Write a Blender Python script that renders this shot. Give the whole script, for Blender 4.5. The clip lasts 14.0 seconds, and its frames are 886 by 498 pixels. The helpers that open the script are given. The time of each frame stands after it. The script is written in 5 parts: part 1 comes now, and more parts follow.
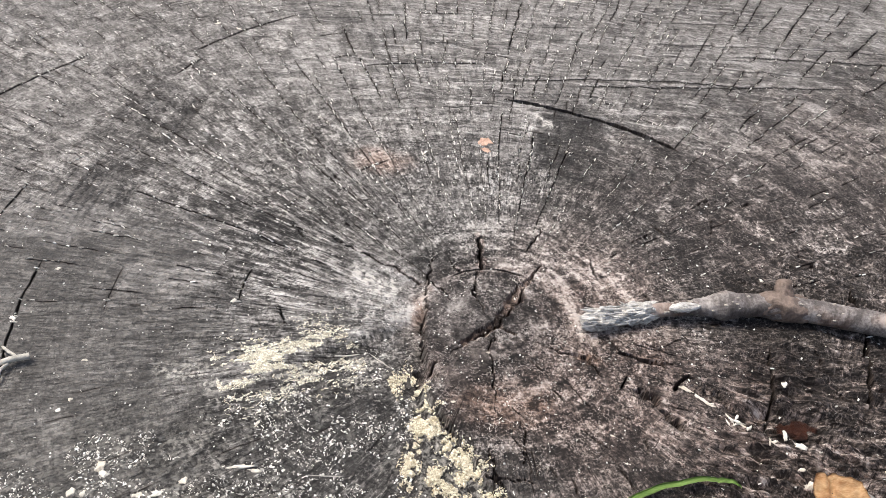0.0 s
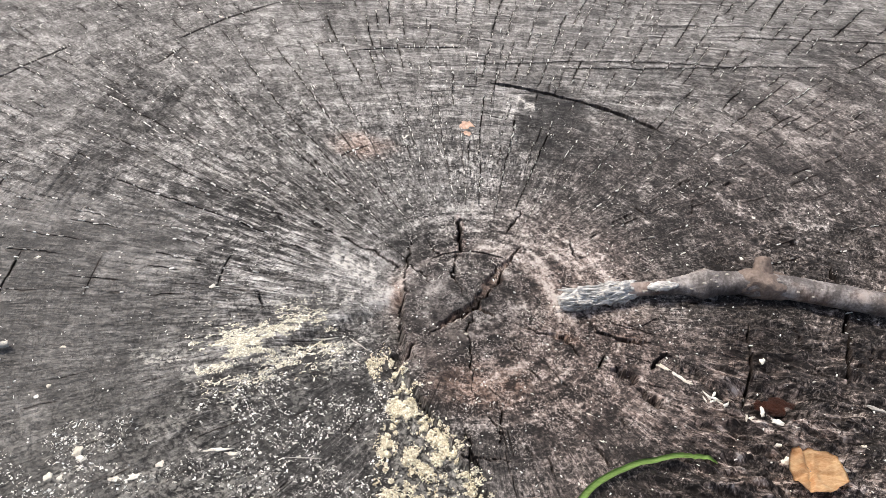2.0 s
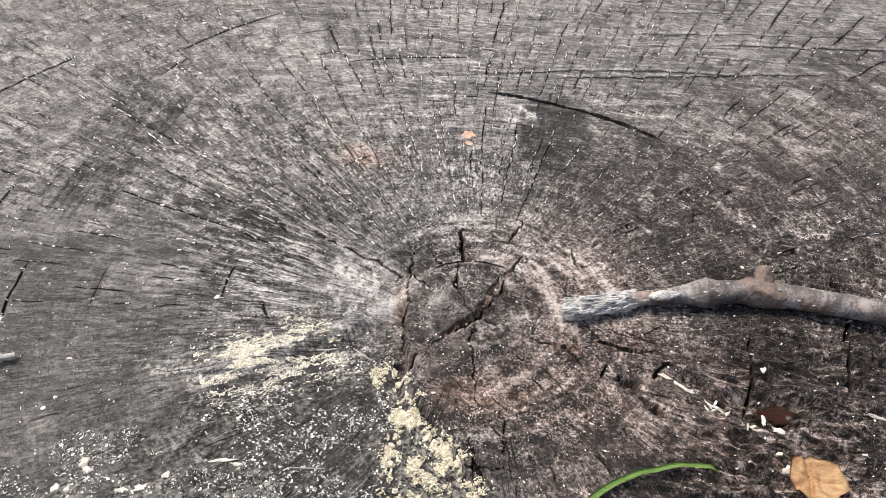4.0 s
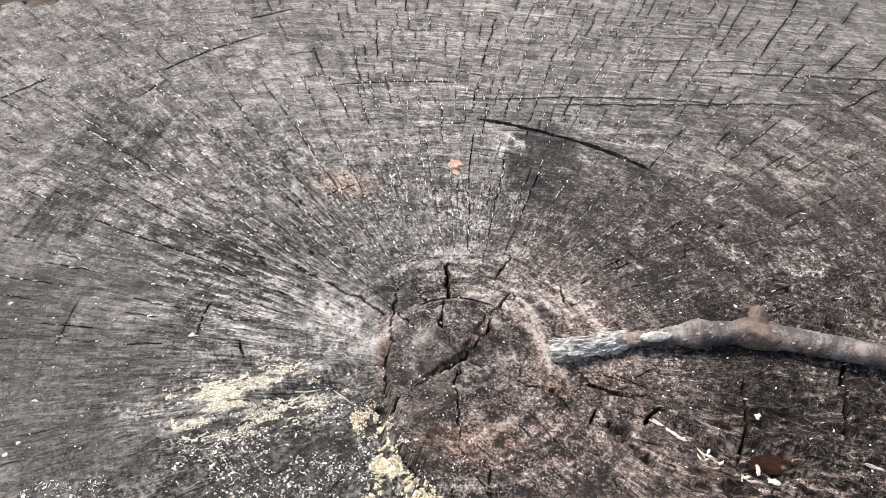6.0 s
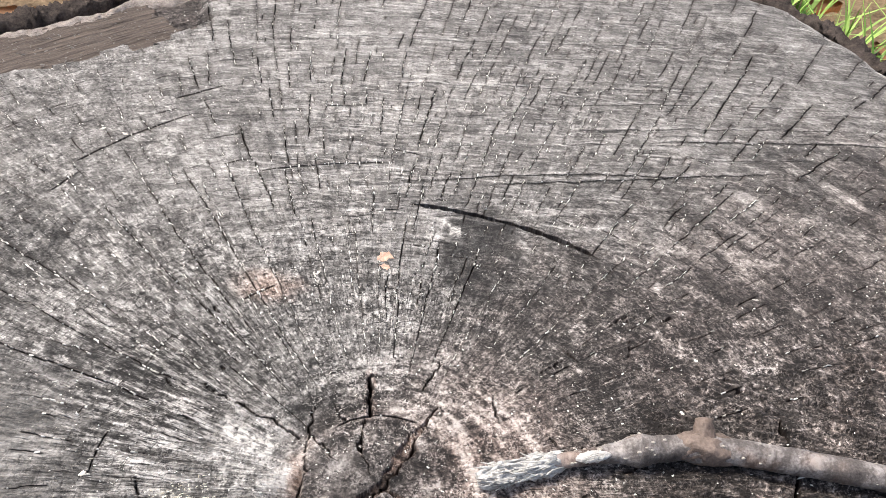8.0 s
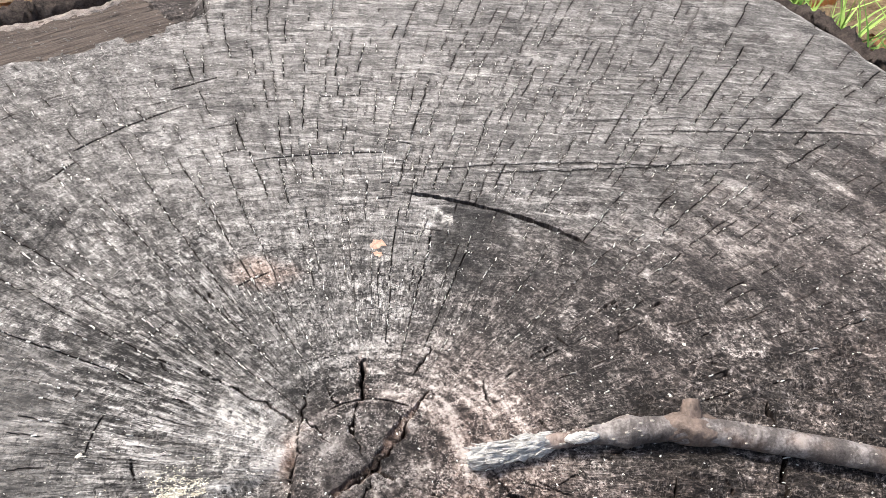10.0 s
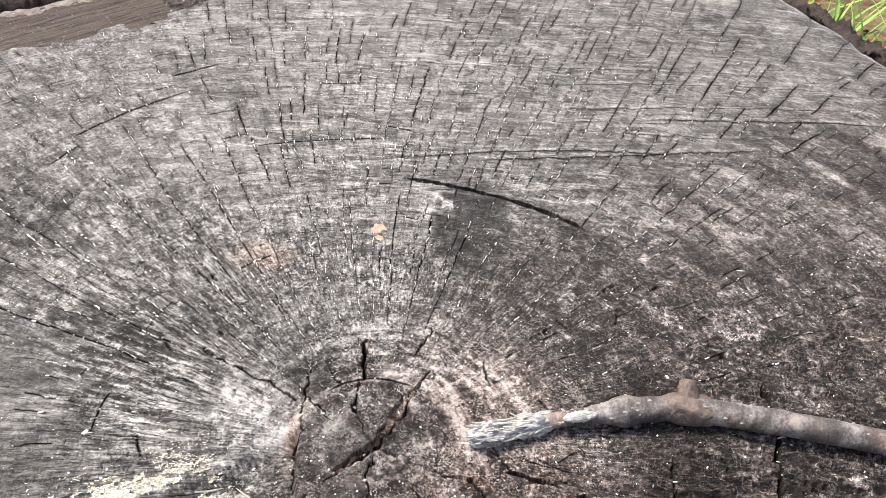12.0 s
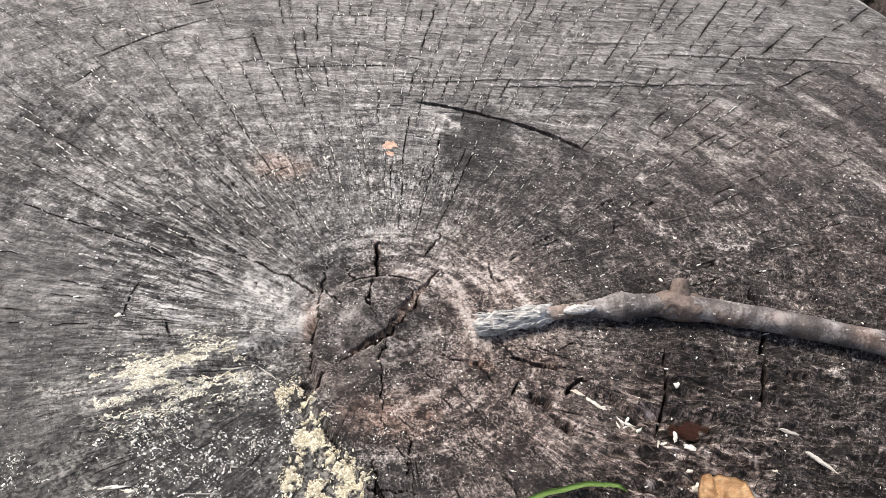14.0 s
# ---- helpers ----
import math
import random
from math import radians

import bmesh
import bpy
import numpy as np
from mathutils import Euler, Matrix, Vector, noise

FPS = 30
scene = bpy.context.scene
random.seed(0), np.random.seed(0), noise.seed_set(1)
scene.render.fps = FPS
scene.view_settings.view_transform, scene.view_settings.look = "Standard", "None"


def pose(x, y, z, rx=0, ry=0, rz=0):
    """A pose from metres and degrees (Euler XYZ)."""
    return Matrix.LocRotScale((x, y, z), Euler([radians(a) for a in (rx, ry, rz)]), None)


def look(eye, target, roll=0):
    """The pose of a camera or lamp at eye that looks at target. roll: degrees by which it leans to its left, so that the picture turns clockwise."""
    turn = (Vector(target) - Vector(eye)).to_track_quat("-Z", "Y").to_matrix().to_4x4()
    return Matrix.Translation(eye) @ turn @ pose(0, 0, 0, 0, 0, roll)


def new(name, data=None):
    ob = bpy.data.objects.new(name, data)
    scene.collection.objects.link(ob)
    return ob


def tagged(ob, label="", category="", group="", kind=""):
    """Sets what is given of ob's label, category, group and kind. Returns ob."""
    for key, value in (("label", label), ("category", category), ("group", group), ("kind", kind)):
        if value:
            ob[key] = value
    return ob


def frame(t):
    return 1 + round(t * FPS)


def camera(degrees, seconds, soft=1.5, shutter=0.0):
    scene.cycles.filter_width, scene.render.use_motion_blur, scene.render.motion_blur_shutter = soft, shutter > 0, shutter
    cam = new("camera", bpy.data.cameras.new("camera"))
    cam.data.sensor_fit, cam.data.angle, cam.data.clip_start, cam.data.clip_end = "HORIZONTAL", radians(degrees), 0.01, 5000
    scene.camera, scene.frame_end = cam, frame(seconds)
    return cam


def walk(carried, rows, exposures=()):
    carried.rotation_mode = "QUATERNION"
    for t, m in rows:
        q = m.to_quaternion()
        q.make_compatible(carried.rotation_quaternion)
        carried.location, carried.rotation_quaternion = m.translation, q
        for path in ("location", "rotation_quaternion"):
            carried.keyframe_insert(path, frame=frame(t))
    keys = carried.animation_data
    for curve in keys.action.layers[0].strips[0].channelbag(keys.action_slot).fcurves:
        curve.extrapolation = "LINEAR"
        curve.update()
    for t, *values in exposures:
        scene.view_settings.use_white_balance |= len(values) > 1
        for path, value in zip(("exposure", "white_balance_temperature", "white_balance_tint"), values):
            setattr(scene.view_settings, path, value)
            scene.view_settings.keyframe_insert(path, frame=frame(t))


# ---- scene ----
cam = camera(53.2, 14.0, soft=0.75)
PATH = [
    (0, (-0.051, -0.273, 0.69), (0.076, 1.209, -0.646), 6.8),
    (0.5, (-0.05, -0.272, 0.687), (0.054, 1.194, -0.67), 6.0),
    (1, (-0.041, -0.27, 0.683), (0.051, 1.19, -0.681), 5.5),
    (1.5, (-0.037, -0.274, 0.686), (0.07, 1.193, -0.67), 5.2),
    (2, (-0.038, -0.276, 0.689), (0.077, 1.191, -0.665), 5.6),
    (2.5, (-0.034, -0.273, 0.686), (0.084, 1.196, -0.666), 5.6),
    (3, (-0.039, -0.278, 0.692), (0.087, 1.195, -0.655), 5.8),
    (3.2, (-0.036, -0.278, 0.695), (0.072, 1.195, -0.654), 5.1),
    (5.3, (-0.043, -0.271, 0.689), (0.093, 1.207, -0.651), 6.6),
    (5.5, (-0.043, -0.27, 0.69), (0.1, 1.209, -0.649), 6.9),
    (6, (-0.038, -0.257, 0.693), (0.103, 1.229, -0.638), 6.6),
    (6.2, (-0.027, -0.247, 0.705), (0.086, 1.255, -0.612), 4.6),
    (6.3, (-0.024, -0.242, 0.709), (0.101, 1.266, -0.599), 4.8),
    (6.5, (-0.026, -0.235, 0.709), (0.129, 1.298, -0.566), 6.0),
    (6.7, (-0.013, -0.226, 0.711), (0.123, 1.3, -0.574), 4.9),
    (7, (-0.012, -0.218, 0.705), (0.174, 1.321, -0.56), 6.2),
    (7.5, (-0.009, -0.214, 0.697), (0.171, 1.319, -0.575), 5.8),
    (7.7, (-0.007, -0.21, 0.699), (0.158, 1.318, -0.581), 5.5),
    (9.8, (-0.007, -0.219, 0.707), (0.163, 1.306, -0.576), 5.3),
    (10, (-0.003, -0.218, 0.702), (0.162, 1.304, -0.585), 5.2),
    (10.5, (-0.002, -0.217, 0.701), (0.178, 1.302, -0.587), 5.7),
    (11, (-0.002, -0.221, 0.7), (0.177, 1.302, -0.584), 5.7),
    (11.5, (-0.003, -0.221, 0.698), (0.173, 1.294, -0.596), 6.0),
    (12, (-0.007, -0.226, 0.701), (0.173, 1.289, -0.593), 5.9),
    (12.2, (-0.009, -0.234, 0.696), (0.167, 1.271, -0.609), 5.9),
    (12.3, (-0.011, -0.238, 0.694), (0.177, 1.255, -0.624), 6.5),
    (12.5, (-0.011, -0.247, 0.682), (0.185, 1.238, -0.643), 6.9),
    (12.7, (-0.011, -0.247, 0.679), (0.175, 1.215, -0.673), 6.8),
    (13, (-0.015, -0.254, 0.681), (0.165, 1.218, -0.661), 6.7),
    (13.2, (-0.012, -0.255, 0.685), (0.159, 1.214, -0.661), 6.0),
    (13.5, (-0.011, -0.261, 0.691), (0.167, 1.22, -0.641), 6.5),
    (14, (-0.014, -0.267, 0.692), (0.175, 1.211, -0.642), 7.0),
]
walk(cam, [(t, look(eye, target, roll)) for t, eye, target, roll in PATH],
     [(0.0, 0.42), (5.9, 0.42), (6.5, 0.68), (7.2, 0.72), (11.9, 0.72), (12.5, 0.7), (12.9, 0.47), (14.0, 0.42)])

# ---- light ----
sky_world = bpy.data.worlds.new("overcast_sky")
scene.world = sky_world
sky_world.use_nodes = True
wn = sky_world.node_tree.nodes
sky = wn.new("ShaderNodeTexSky")
sky.sky_type = "NISHITA"
sky.sun_disc = False
sky.sun_elevation = radians(65)
sky.sun_rotation = radians(-63)
sky.air_density = 1.0
sky.dust_density = 6.0
sky.ozone_density = 0.6
sky_world.node_tree.links.new(sky.outputs[0], wn["Background"].inputs[0])
wn["Background"].inputs[1].default_value = 0.115
sun_data = bpy.data.lights.new("sun", "SUN")
sun_data.energy = 1.9
sun_data.angle = radians(14)
sun_data.color = (1.0, 0.95, 0.87)
sun = new("sun", sun_data)
sun.matrix_world = look((-1.5, 0.75, 3.4), (0, 0, 0))

TOP = 0.40  # height of the sawn face over the ground


# ---- numeric helpers ----
rng = np.random.default_rng(7)
LATTICE = np.random.default_rng(11).random((256, 256))


def vnoise(x, y, shift=0):
    """Smooth lattice noise, 0 to 1."""
    x = x + shift * 17.31
    y = y + shift * 9.77
    xi, yi = np.floor(x).astype(int), np.floor(y).astype(int)
    fx, fy = x - xi, y - yi
    fx, fy = fx * fx * (3 - 2 * fx), fy * fy * (3 - 2 * fy)
    a, b = LATTICE[xi % 256, yi % 256], LATTICE[(xi + 1) % 256, yi % 256]
    c, d = LATTICE[xi % 256, (yi + 1) % 256], LATTICE[(xi + 1) % 256, (yi + 1) % 256]
    return (a * (1 - fx) + b * fx) * (1 - fy) + (c * (1 - fx) + d * fx) * fy


def fbm(x, y, octaves=4, shift=0):
    total, amp, norm = 0.0, 1.0, 0.0
    for i in range(octaves):
        total = total + amp * vnoise(x * 2 ** i, y * 2 ** i, shift + i)
        norm += amp
        amp *= 0.5
    return total / norm


def step(lo, hi, v):
    k = np.clip((v - lo) / (hi - lo), 0, 1)
    return k * k * (3 - 2 * k)


def spot(x, y, cx, cy, rx, ry, turn=0.0, soft=0.35):
    """Soft ellipse mask."""
    c, s = math.cos(radians(turn)), math.sin(radians(turn))
    u, v = (x - cx) * c + (y - cy) * s, -(x - cx) * s + (y - cy) * c
    return 1 - step(1 - soft, 1 + soft, np.hypot(u / rx, v / ry))


def slab(x, y, cx, cy, rx, ry, turn=0.0, soft=0.2):
    """Mask with four straight sides."""
    c, s = math.cos(radians(turn)), math.sin(radians(turn))
    u, v = (x - cx) * c + (y - cy) * s, -(x - cx) * s + (y - cy) * c
    return 1 - step(1 - soft, 1 + soft, np.maximum(np.abs(u / rx), np.abs(v / ry)))


def near_line(x, y, ax, ay, bx, by):
    """Distance to a segment, the share along it and the signed side."""
    dx, dy = bx - ax, by - ay
    ll = dx * dx + dy * dy
    k = np.clip(((x - ax) * dx + (y - ay) * dy) / ll, 0, 1)
    return np.hypot(x - ax - k * dx, y - ay - k * dy), k, (dx * (y - ay) - dy * (x - ax)) / math.sqrt(ll)


def quads_mesh(name, co, quads, material, smooth=True):
    me = bpy.data.meshes.new(name)
    me.vertices.add(len(co))
    me.vertices.foreach_set("co", np.ascontiguousarray(co, dtype=np.float32).ravel())
    me.loops.add(quads.size)
    me.loops.foreach_set("vertex_index", np.ascontiguousarray(quads, dtype=np.int32).ravel())
    me.polygons.add(len(quads))
    me.polygons.foreach_set("loop_start", np.arange(0, quads.size, quads.shape[1], dtype=np.int32))
    me.polygons.foreach_set("use_smooth", np.full(len(quads), smooth))
    me.update(calc_edges=True)
    me.materials.append(material)
    return me


def grid_quads(rows, cols, wrap=False):
    j = np.arange(cols if wrap else cols - 1)
    i = np.arange(rows - 1)[:, None]
    a, b = i * cols + j, i * cols + (j + 1) % cols
    return np.stack([a, b, b + cols, a + cols], -1).reshape(-1, 4)


def part(name, bm, material, parent, label=""):
    me = bpy.data.meshes.new(name)
    bm.to_mesh(me)
    bm.free()
    me.materials.append(material)
    ob = new(name, me)
    ob.parent = parent
    if label:
        ob["label"] = label
    return ob


def hang(name, me, parent, label=""):
    ob = new(name, me)
    ob.parent = parent
    if label:
        ob["label"] = label
    return ob


# ---- materials ----
class Nodes:
    """Short spelling for a node material."""

    def __init__(self, name, rough=0.8, spec=0.3):
        self.mat = bpy.data.materials.new(name)
        self.mat.use_nodes = True
        self.tree = self.mat.node_tree
        self.out = self.tree.nodes["Principled BSDF"]
        self.out.inputs["Roughness"].default_value = rough
        self.out.inputs["Specular IOR Level"].default_value = spec

    def put(self, socket, value):
        if isinstance(value, (int, float)):
            socket.default_value = value
        elif isinstance(value, tuple):
            socket.default_value = value if len(value) == len(socket.default_value) else (*value, 1.0)
        else:
            self.tree.links.new(value, socket)

    def math(self, op, a, b=0.0, c=0.0, clamp=False):
        n = self.tree.nodes.new("ShaderNodeMath")
        n.operation, n.use_clamp = op, clamp
        for socket, v in zip(n.inputs, (a, b, c)):
            self.put(socket, v)
        return n.outputs[0]

    def place(self):
        return self.tree.nodes.new("ShaderNodeTexCoord").outputs["Object"]

    def split(self, v):
        n = self.tree.nodes.new("ShaderNodeSeparateXYZ")
        self.put(n.inputs[0], v)
        return n.outputs

    def join(self, x, y, z):
        n = self.tree.nodes.new("ShaderNodeCombineXYZ")
        for socket, v in zip(n.inputs, (x, y, z)):
            self.put(socket, v)
        return n.outputs[0]

    def noise(self, vector, scale=1.0, detail=3.0, rough=0.55, twist=0.0):
        n = self.tree.nodes.new("ShaderNodeTexNoise")
        self.put(n.inputs["Vector"], vector)
        n.inputs["Scale"].default_value, n.inputs["Detail"].default_value = scale, detail
        n.inputs["Roughness"].default_value, n.inputs["Distortion"].default_value = rough, twist
        return n.outputs["Fac"]

    def ramp(self, v, *stops):
        n = self.tree.nodes.new("ShaderNodeValToRGB")
        self.put(n.inputs[0], v)
        el = n.color_ramp.elements
        while len(el) < len(stops):
            el.new(0.5)
        for e, (p, c) in zip(el, stops):
            e.position = p
            e.color = (c, c, c, 1) if isinstance(c, (int, float)) else (*c, 1)
        return n.outputs[0]

    def mix(self, k, a, b, blend="MIX"):
        n = self.tree.nodes.new("ShaderNodeMix")
        n.data_type, n.blend_type = "RGBA", blend
        self.put(n.inputs[0], k)
        self.put(n.inputs[6], a)
        self.put(n.inputs[7], b)
        return n.outputs[2]

    def attribute(self, name):
        n = self.tree.nodes.new("ShaderNodeAttribute")
        n.attribute_name = name
        return n.outputs["Vector"]

    def random(self):
        return self.tree.nodes.new("ShaderNodeObjectInfo").outputs["Random"]

    def island(self):
        return self.tree.nodes.new("ShaderNodeNewGeometry").outputs["Random Per Island"]

    def finish(self, colour, height=None, strength=0.5, distance=0.001, rough=None):
        self.put(self.out.inputs["Base Color"], colour)
        if rough is not None:
            self.put(self.out.inputs["Roughness"], rough)
        if height is not None:
            b = self.tree.nodes.new("ShaderNodeBump")
            b.inputs["Strength"].default_value, b.inputs["Distance"].default_value = strength, distance
            self.put(b.inputs["Height"], height)
            self.tree.links.new(b.outputs[0], self.out.inputs["Normal"])
        return self.mat


def end_grain_material():
    n = Nodes("weathered_end_grain", 0.7, 0.35)
    x, y, z = n.split(n.place())
    r = n.math("SQRT", n.math("ADD", n.math("MULTIPLY", x, x), n.math("ADD", n.math("MULTIPLY", y, y), 1e-6)))
    cx, cy = n.math("DIVIDE", x, r), n.math("DIVIDE", y, r)
    flat = n.join(x, y, 0.0)

    def polar(around, along):
        return n.join(n.math("MULTIPLY", cx, around), n.math("MULTIPLY", cy, around), n.math("MULTIPLY", r, along))

    radial = n.noise(polar(58.0, 75.0), 1.0, 2.2, 0.52, 0.6)
    fine_radial = n.noise(polar(150.0, 420.0), 1.0, 4.0, 0.75)
    rings = n.noise(polar(28.0, 210.0), 1.0, 2.6, 0.6, 0.9)

    def sawn(slope, run, fine, bend, shift):
        """Long thin marks of the saw along one shallow arc."""
        cross = n.math("ADD", n.math("SUBTRACT", y, n.math("MULTIPLY", x, slope)), n.math("MULTIPLY", n.math("MULTIPLY", x, x), bend))
        return n.noise(n.join(n.math("MULTIPLY", x, run), n.math("MULTIPLY", cross, fine), shift), 1.0, 2.0, 0.5, 0.6)

    coarse_saw = sawn(0.13, 16.0, 190.0, 0.3, 0.0)
    fine_saw = n.mix(n.ramp(n.noise(flat, 26.0, 2.0, 0.5), (0.44, 0.0), (0.56, 1.0)), sawn(0.15, 44.0, 360.0, 0.2, 4.0), sawn(-0.34, 55.0, 330.0, 0.1, 8.0))
    saw = n.math("ADD", n.math("MULTIPLY", coarse_saw, 0.78), n.math("MULTIPLY", n.math("SUBTRACT", fine_saw, 0.26), 0.46))
    scored = n.ramp(sawn(-0.12, 34.0, 420.0, 0.15, 12.0), (0.57, 0.0), (0.66, 1.0))
    gashes = n.ramp(sawn(0.16, 26.0, 430.0, 0.25, 16.0), (0.31, 1.0), (0.36, 0.0))
    flecks = n.ramp(n.noise(polar(210.0, 270.0), 1.0, 2.0, 0.6), (0.61, 0.0), (0.635, 1.0))
    near_nicks = n.ramp(n.noise(polar(150.0, 150.0), 1.0, 2.0, 0.6, 0.5), (0.375, 1.0), (0.41, 0.0))
    far_nicks = n.ramp(n.noise(polar(390.0, 105.0), 1.0, 2.0, 0.6, 0.4), (0.365, 1.0), (0.4, 0.0))
    nicks = n.mix(n.ramp(r, (0.12, 0.0), (0.17, 1.0)), near_nicks, n.math("MULTIPLY", far_nicks, 0.6))
    strokes = n.ramp(n.noise(polar(24.0, 520.0), 1.0, 3.0, 0.65, 0.9), (0.36, 1.0), (0.41, 0.0))
    grit = n.noise(flat, 520.0, 2.0, 0.6, 0.6)
    dots = n.noise(flat, 2300.0, 2.0, 0.7)
    mid = n.noise(flat, 230.0, 3.2, 0.64, 1.2)
    freckle = n.math("MULTIPLY", n.ramp(n.noise(flat, 900.0, 2.0, 0.6), (0.53, 0.0), (0.59, 1.0)), n.ramp(n.noise(flat, 105.0, 4.0, 0.68, 1.0), (0.45, 0.0), (0.58, 1.0)))
    patchy = n.noise(flat, 62.0, 3.0, 0.6, 0.8)
    big = n.noise(flat, 17.0, 4.0, 0.6)
    m_tan, m_rad, m_saw = n.split(n.attribute("grain"))
    dark, pale, brown = n.split(n.attribute("stain_and_light"))
    damp, dust, torn = n.split(n.attribute("wear"))
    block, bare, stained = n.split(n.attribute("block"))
    grain = n.math("ADD", n.math("ADD", n.math("MULTIPLY", radial, m_rad), n.math("MULTIPLY", rings, m_tan)), n.math("MULTIPLY", saw, m_saw))
    def centred(v, gain):
        return n.math("MULTIPLY", n.math("SUBTRACT", v, 0.5), gain)

    hair = n.ramp(n.math("ABSOLUTE", n.math("SUBTRACT", n.noise(polar(46.0, 52.0), 1.0, 3.0, 0.62, 0.5), 0.5)), (0.004, 1.0), (0.014, 0.0))
    curl = n.ramp(n.math("ABSOLUTE", n.math("SUBTRACT", n.noise(polar(20.0, 210.0), 1.0, 4.0, 0.7, 1.0), 0.5)), (0.004, 1.0), (0.015, 0.0))
    along = n.math("ADD", n.math("MULTIPLY", x, 0.96), n.math("MULTIPLY", y, -0.28))
    athwart = n.math("ADD", n.math("MULTIPLY", x, 0.28), n.math("MULTIPLY", y, 0.96))
    ripped = n.noise(n.join(n.math("MULTIPLY", along, 95.0), n.math("MULTIPLY", athwart, 430.0), 0.0), 1.0, 4.0, 0.7, 0.2)
    rents = n.ramp(n.noise(n.join(n.math("MULTIPLY", along, 75.0), n.math("MULTIPLY", athwart, 520.0), 5.0), 1.0, 3.0, 0.6, 0.2), (0.36, 1.0), (0.41, 0.0))
    ringband = n.noise(polar(3.0, 95.0), 1.0, 4.0, 0.6, 0.4)
    fuzz = n.ramp(n.noise(flat, 75.0, 3.0, 0.65, 1.5), (0.4, 0.0), (0.56, 1.0))
    away = n.math("MULTIPLY", n.ramp(r, (0.025, 0.05), (0.105, 1.0)), n.ramp(r, (0.13, 1.0), (0.24, 0.62)))
    even = n.math("SUBTRACT", 1.0, n.math("ADD", n.math("MULTIPLY", m_saw, 0.8), n.math("MULTIPLY", m_rad, 0.72)), clamp=True)
    crisp = n.math("ADD", n.math("MULTIPLY", n.math("MULTIPLY", centred(grain, 1.0), n.math("SUBTRACT", 1.12, n.math("ADD", n.math("MULTIPLY", m_saw, 0.1), n.math("MULTIPLY", m_rad, 0.12)))), away), n.math("ADD", n.math("MULTIPLY", centred(fine_radial, 0.07), away), n.math("MULTIPLY", n.math("ADD", centred(grit, 0.85), centred(dots, 0.08)), even)))
    crisp = n.math("ADD", crisp, n.math("ADD", n.math("MULTIPLY", n.math("MULTIPLY", flecks, away), n.math("ADD", 0.05, n.math("MULTIPLY", m_rad, 0.16))), n.math("MULTIPLY", centred(mid, 1.15), even)))
    crisp = n.math("ADD", crisp, n.math("MULTIPLY", n.math("SUBTRACT", n.math("ADD", n.math("MULTIPLY", scored, 0.17), 0.05), n.math("MULTIPLY", gashes, 0.26)), m_saw))
    crisp = n.math("SUBTRACT", crisp, n.math("MULTIPLY", n.math("ADD", n.math("MULTIPLY", nicks, n.math("ADD", 0.05, n.math("MULTIPLY", m_rad, 0.32))), n.math("MULTIPLY", strokes, n.math("ADD", 0.14, n.math("MULTIPLY", m_tan, 0.42)))), away))
    crisp = n.math("SUBTRACT", crisp, n.math("MULTIPLY", away, n.math("ADD", n.math("MULTIPLY", hair, 0.14), n.math("MULTIPLY", curl, 0.1))))
    worn = n.math("MULTIPLY", n.ramp(n.math("ABSOLUTE", n.math("SUBTRACT", n.noise(flat, 360.0, 2.0, 0.55, 0.4), 0.5)), (0.012, 1.0), (0.034, 0.0)), n.ramp(n.noise(flat, 95.0, 3.0, 0.6), (0.46, 0.0), (0.58, 1.0)))
    pitted = n.ramp(n.noise(n.join(n.math("MULTIPLY", x, 330.0), n.math("MULTIPLY", y, 480.0), 3.0), 1.0, 2.5, 0.6, 0.5), (0.33, 1.0), (0.385, 0.0))
    crisp = n.math("ADD", crisp, n.math("MULTIPLY", n.math("SUBTRACT", n.math("MULTIPLY", worn, 0.3), n.math("MULTIPLY", pitted, 0.3)), even))
    calm = n.math("MULTIPLY", n.ramp(r, (0.22, 1.42), (0.36, 1.15)), n.math("SUBTRACT", 1.0, n.math("MULTIPLY", damp, 0.6)))
    tone = n.math("MULTIPLY", n.math("MULTIPLY", crisp, calm), n.math("ADD", 0.8, n.math("MULTIPLY", fuzz, 0.3)))
    tone = n.math("ADD", tone, n.math("ADD", n.math("MULTIPLY", n.math("ADD", centred(fuzz, 0.12), centred(patchy, 0.34)), n.math("SUBTRACT", 1.0, n.math("ADD", n.math("MULTIPLY", m_saw, 0.85), n.math("MULTIPLY", m_rad, 0.7)), clamp=True)), centred(big, 0.36)))
    tone = n.math("ADD", tone, n.math("ADD", centred(block, 0.12), 0.472))
    tone = n.math("ADD", tone, n.math("ADD", n.math("MULTIPLY", centred(ringband, 0.8), m_tan), n.math("MULTIPLY", n.math("SUBTRACT", centred(ripped, 2.2), n.math("MULTIPLY", rents, 0.28)), torn)))
    hoops = n.noise(polar(2.6, 230.0), 1.0, 2.5, 0.6, 0.35)
    tone = n.math("ADD", tone, n.math("MULTIPLY", centred(hoops, 1.75), n.math("MULTIPLY", n.ramp(r, (0.01, 0.75), (0.05, 1.0), (0.16, 0.12)), n.math("SUBTRACT", 1.0, n.math("MULTIPLY", m_rad, 1.1), clamp=True))))
    tone = n.math("ADD", tone, n.math("MULTIPLY", pale, 0.34))
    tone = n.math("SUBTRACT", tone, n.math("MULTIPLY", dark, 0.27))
    scratch_bump = 0.0
    wander = n.math("MULTIPLY", n.math("SUBTRACT", n.noise(flat, 45.0, 3.0, 0.6), 0.5), 0.006)
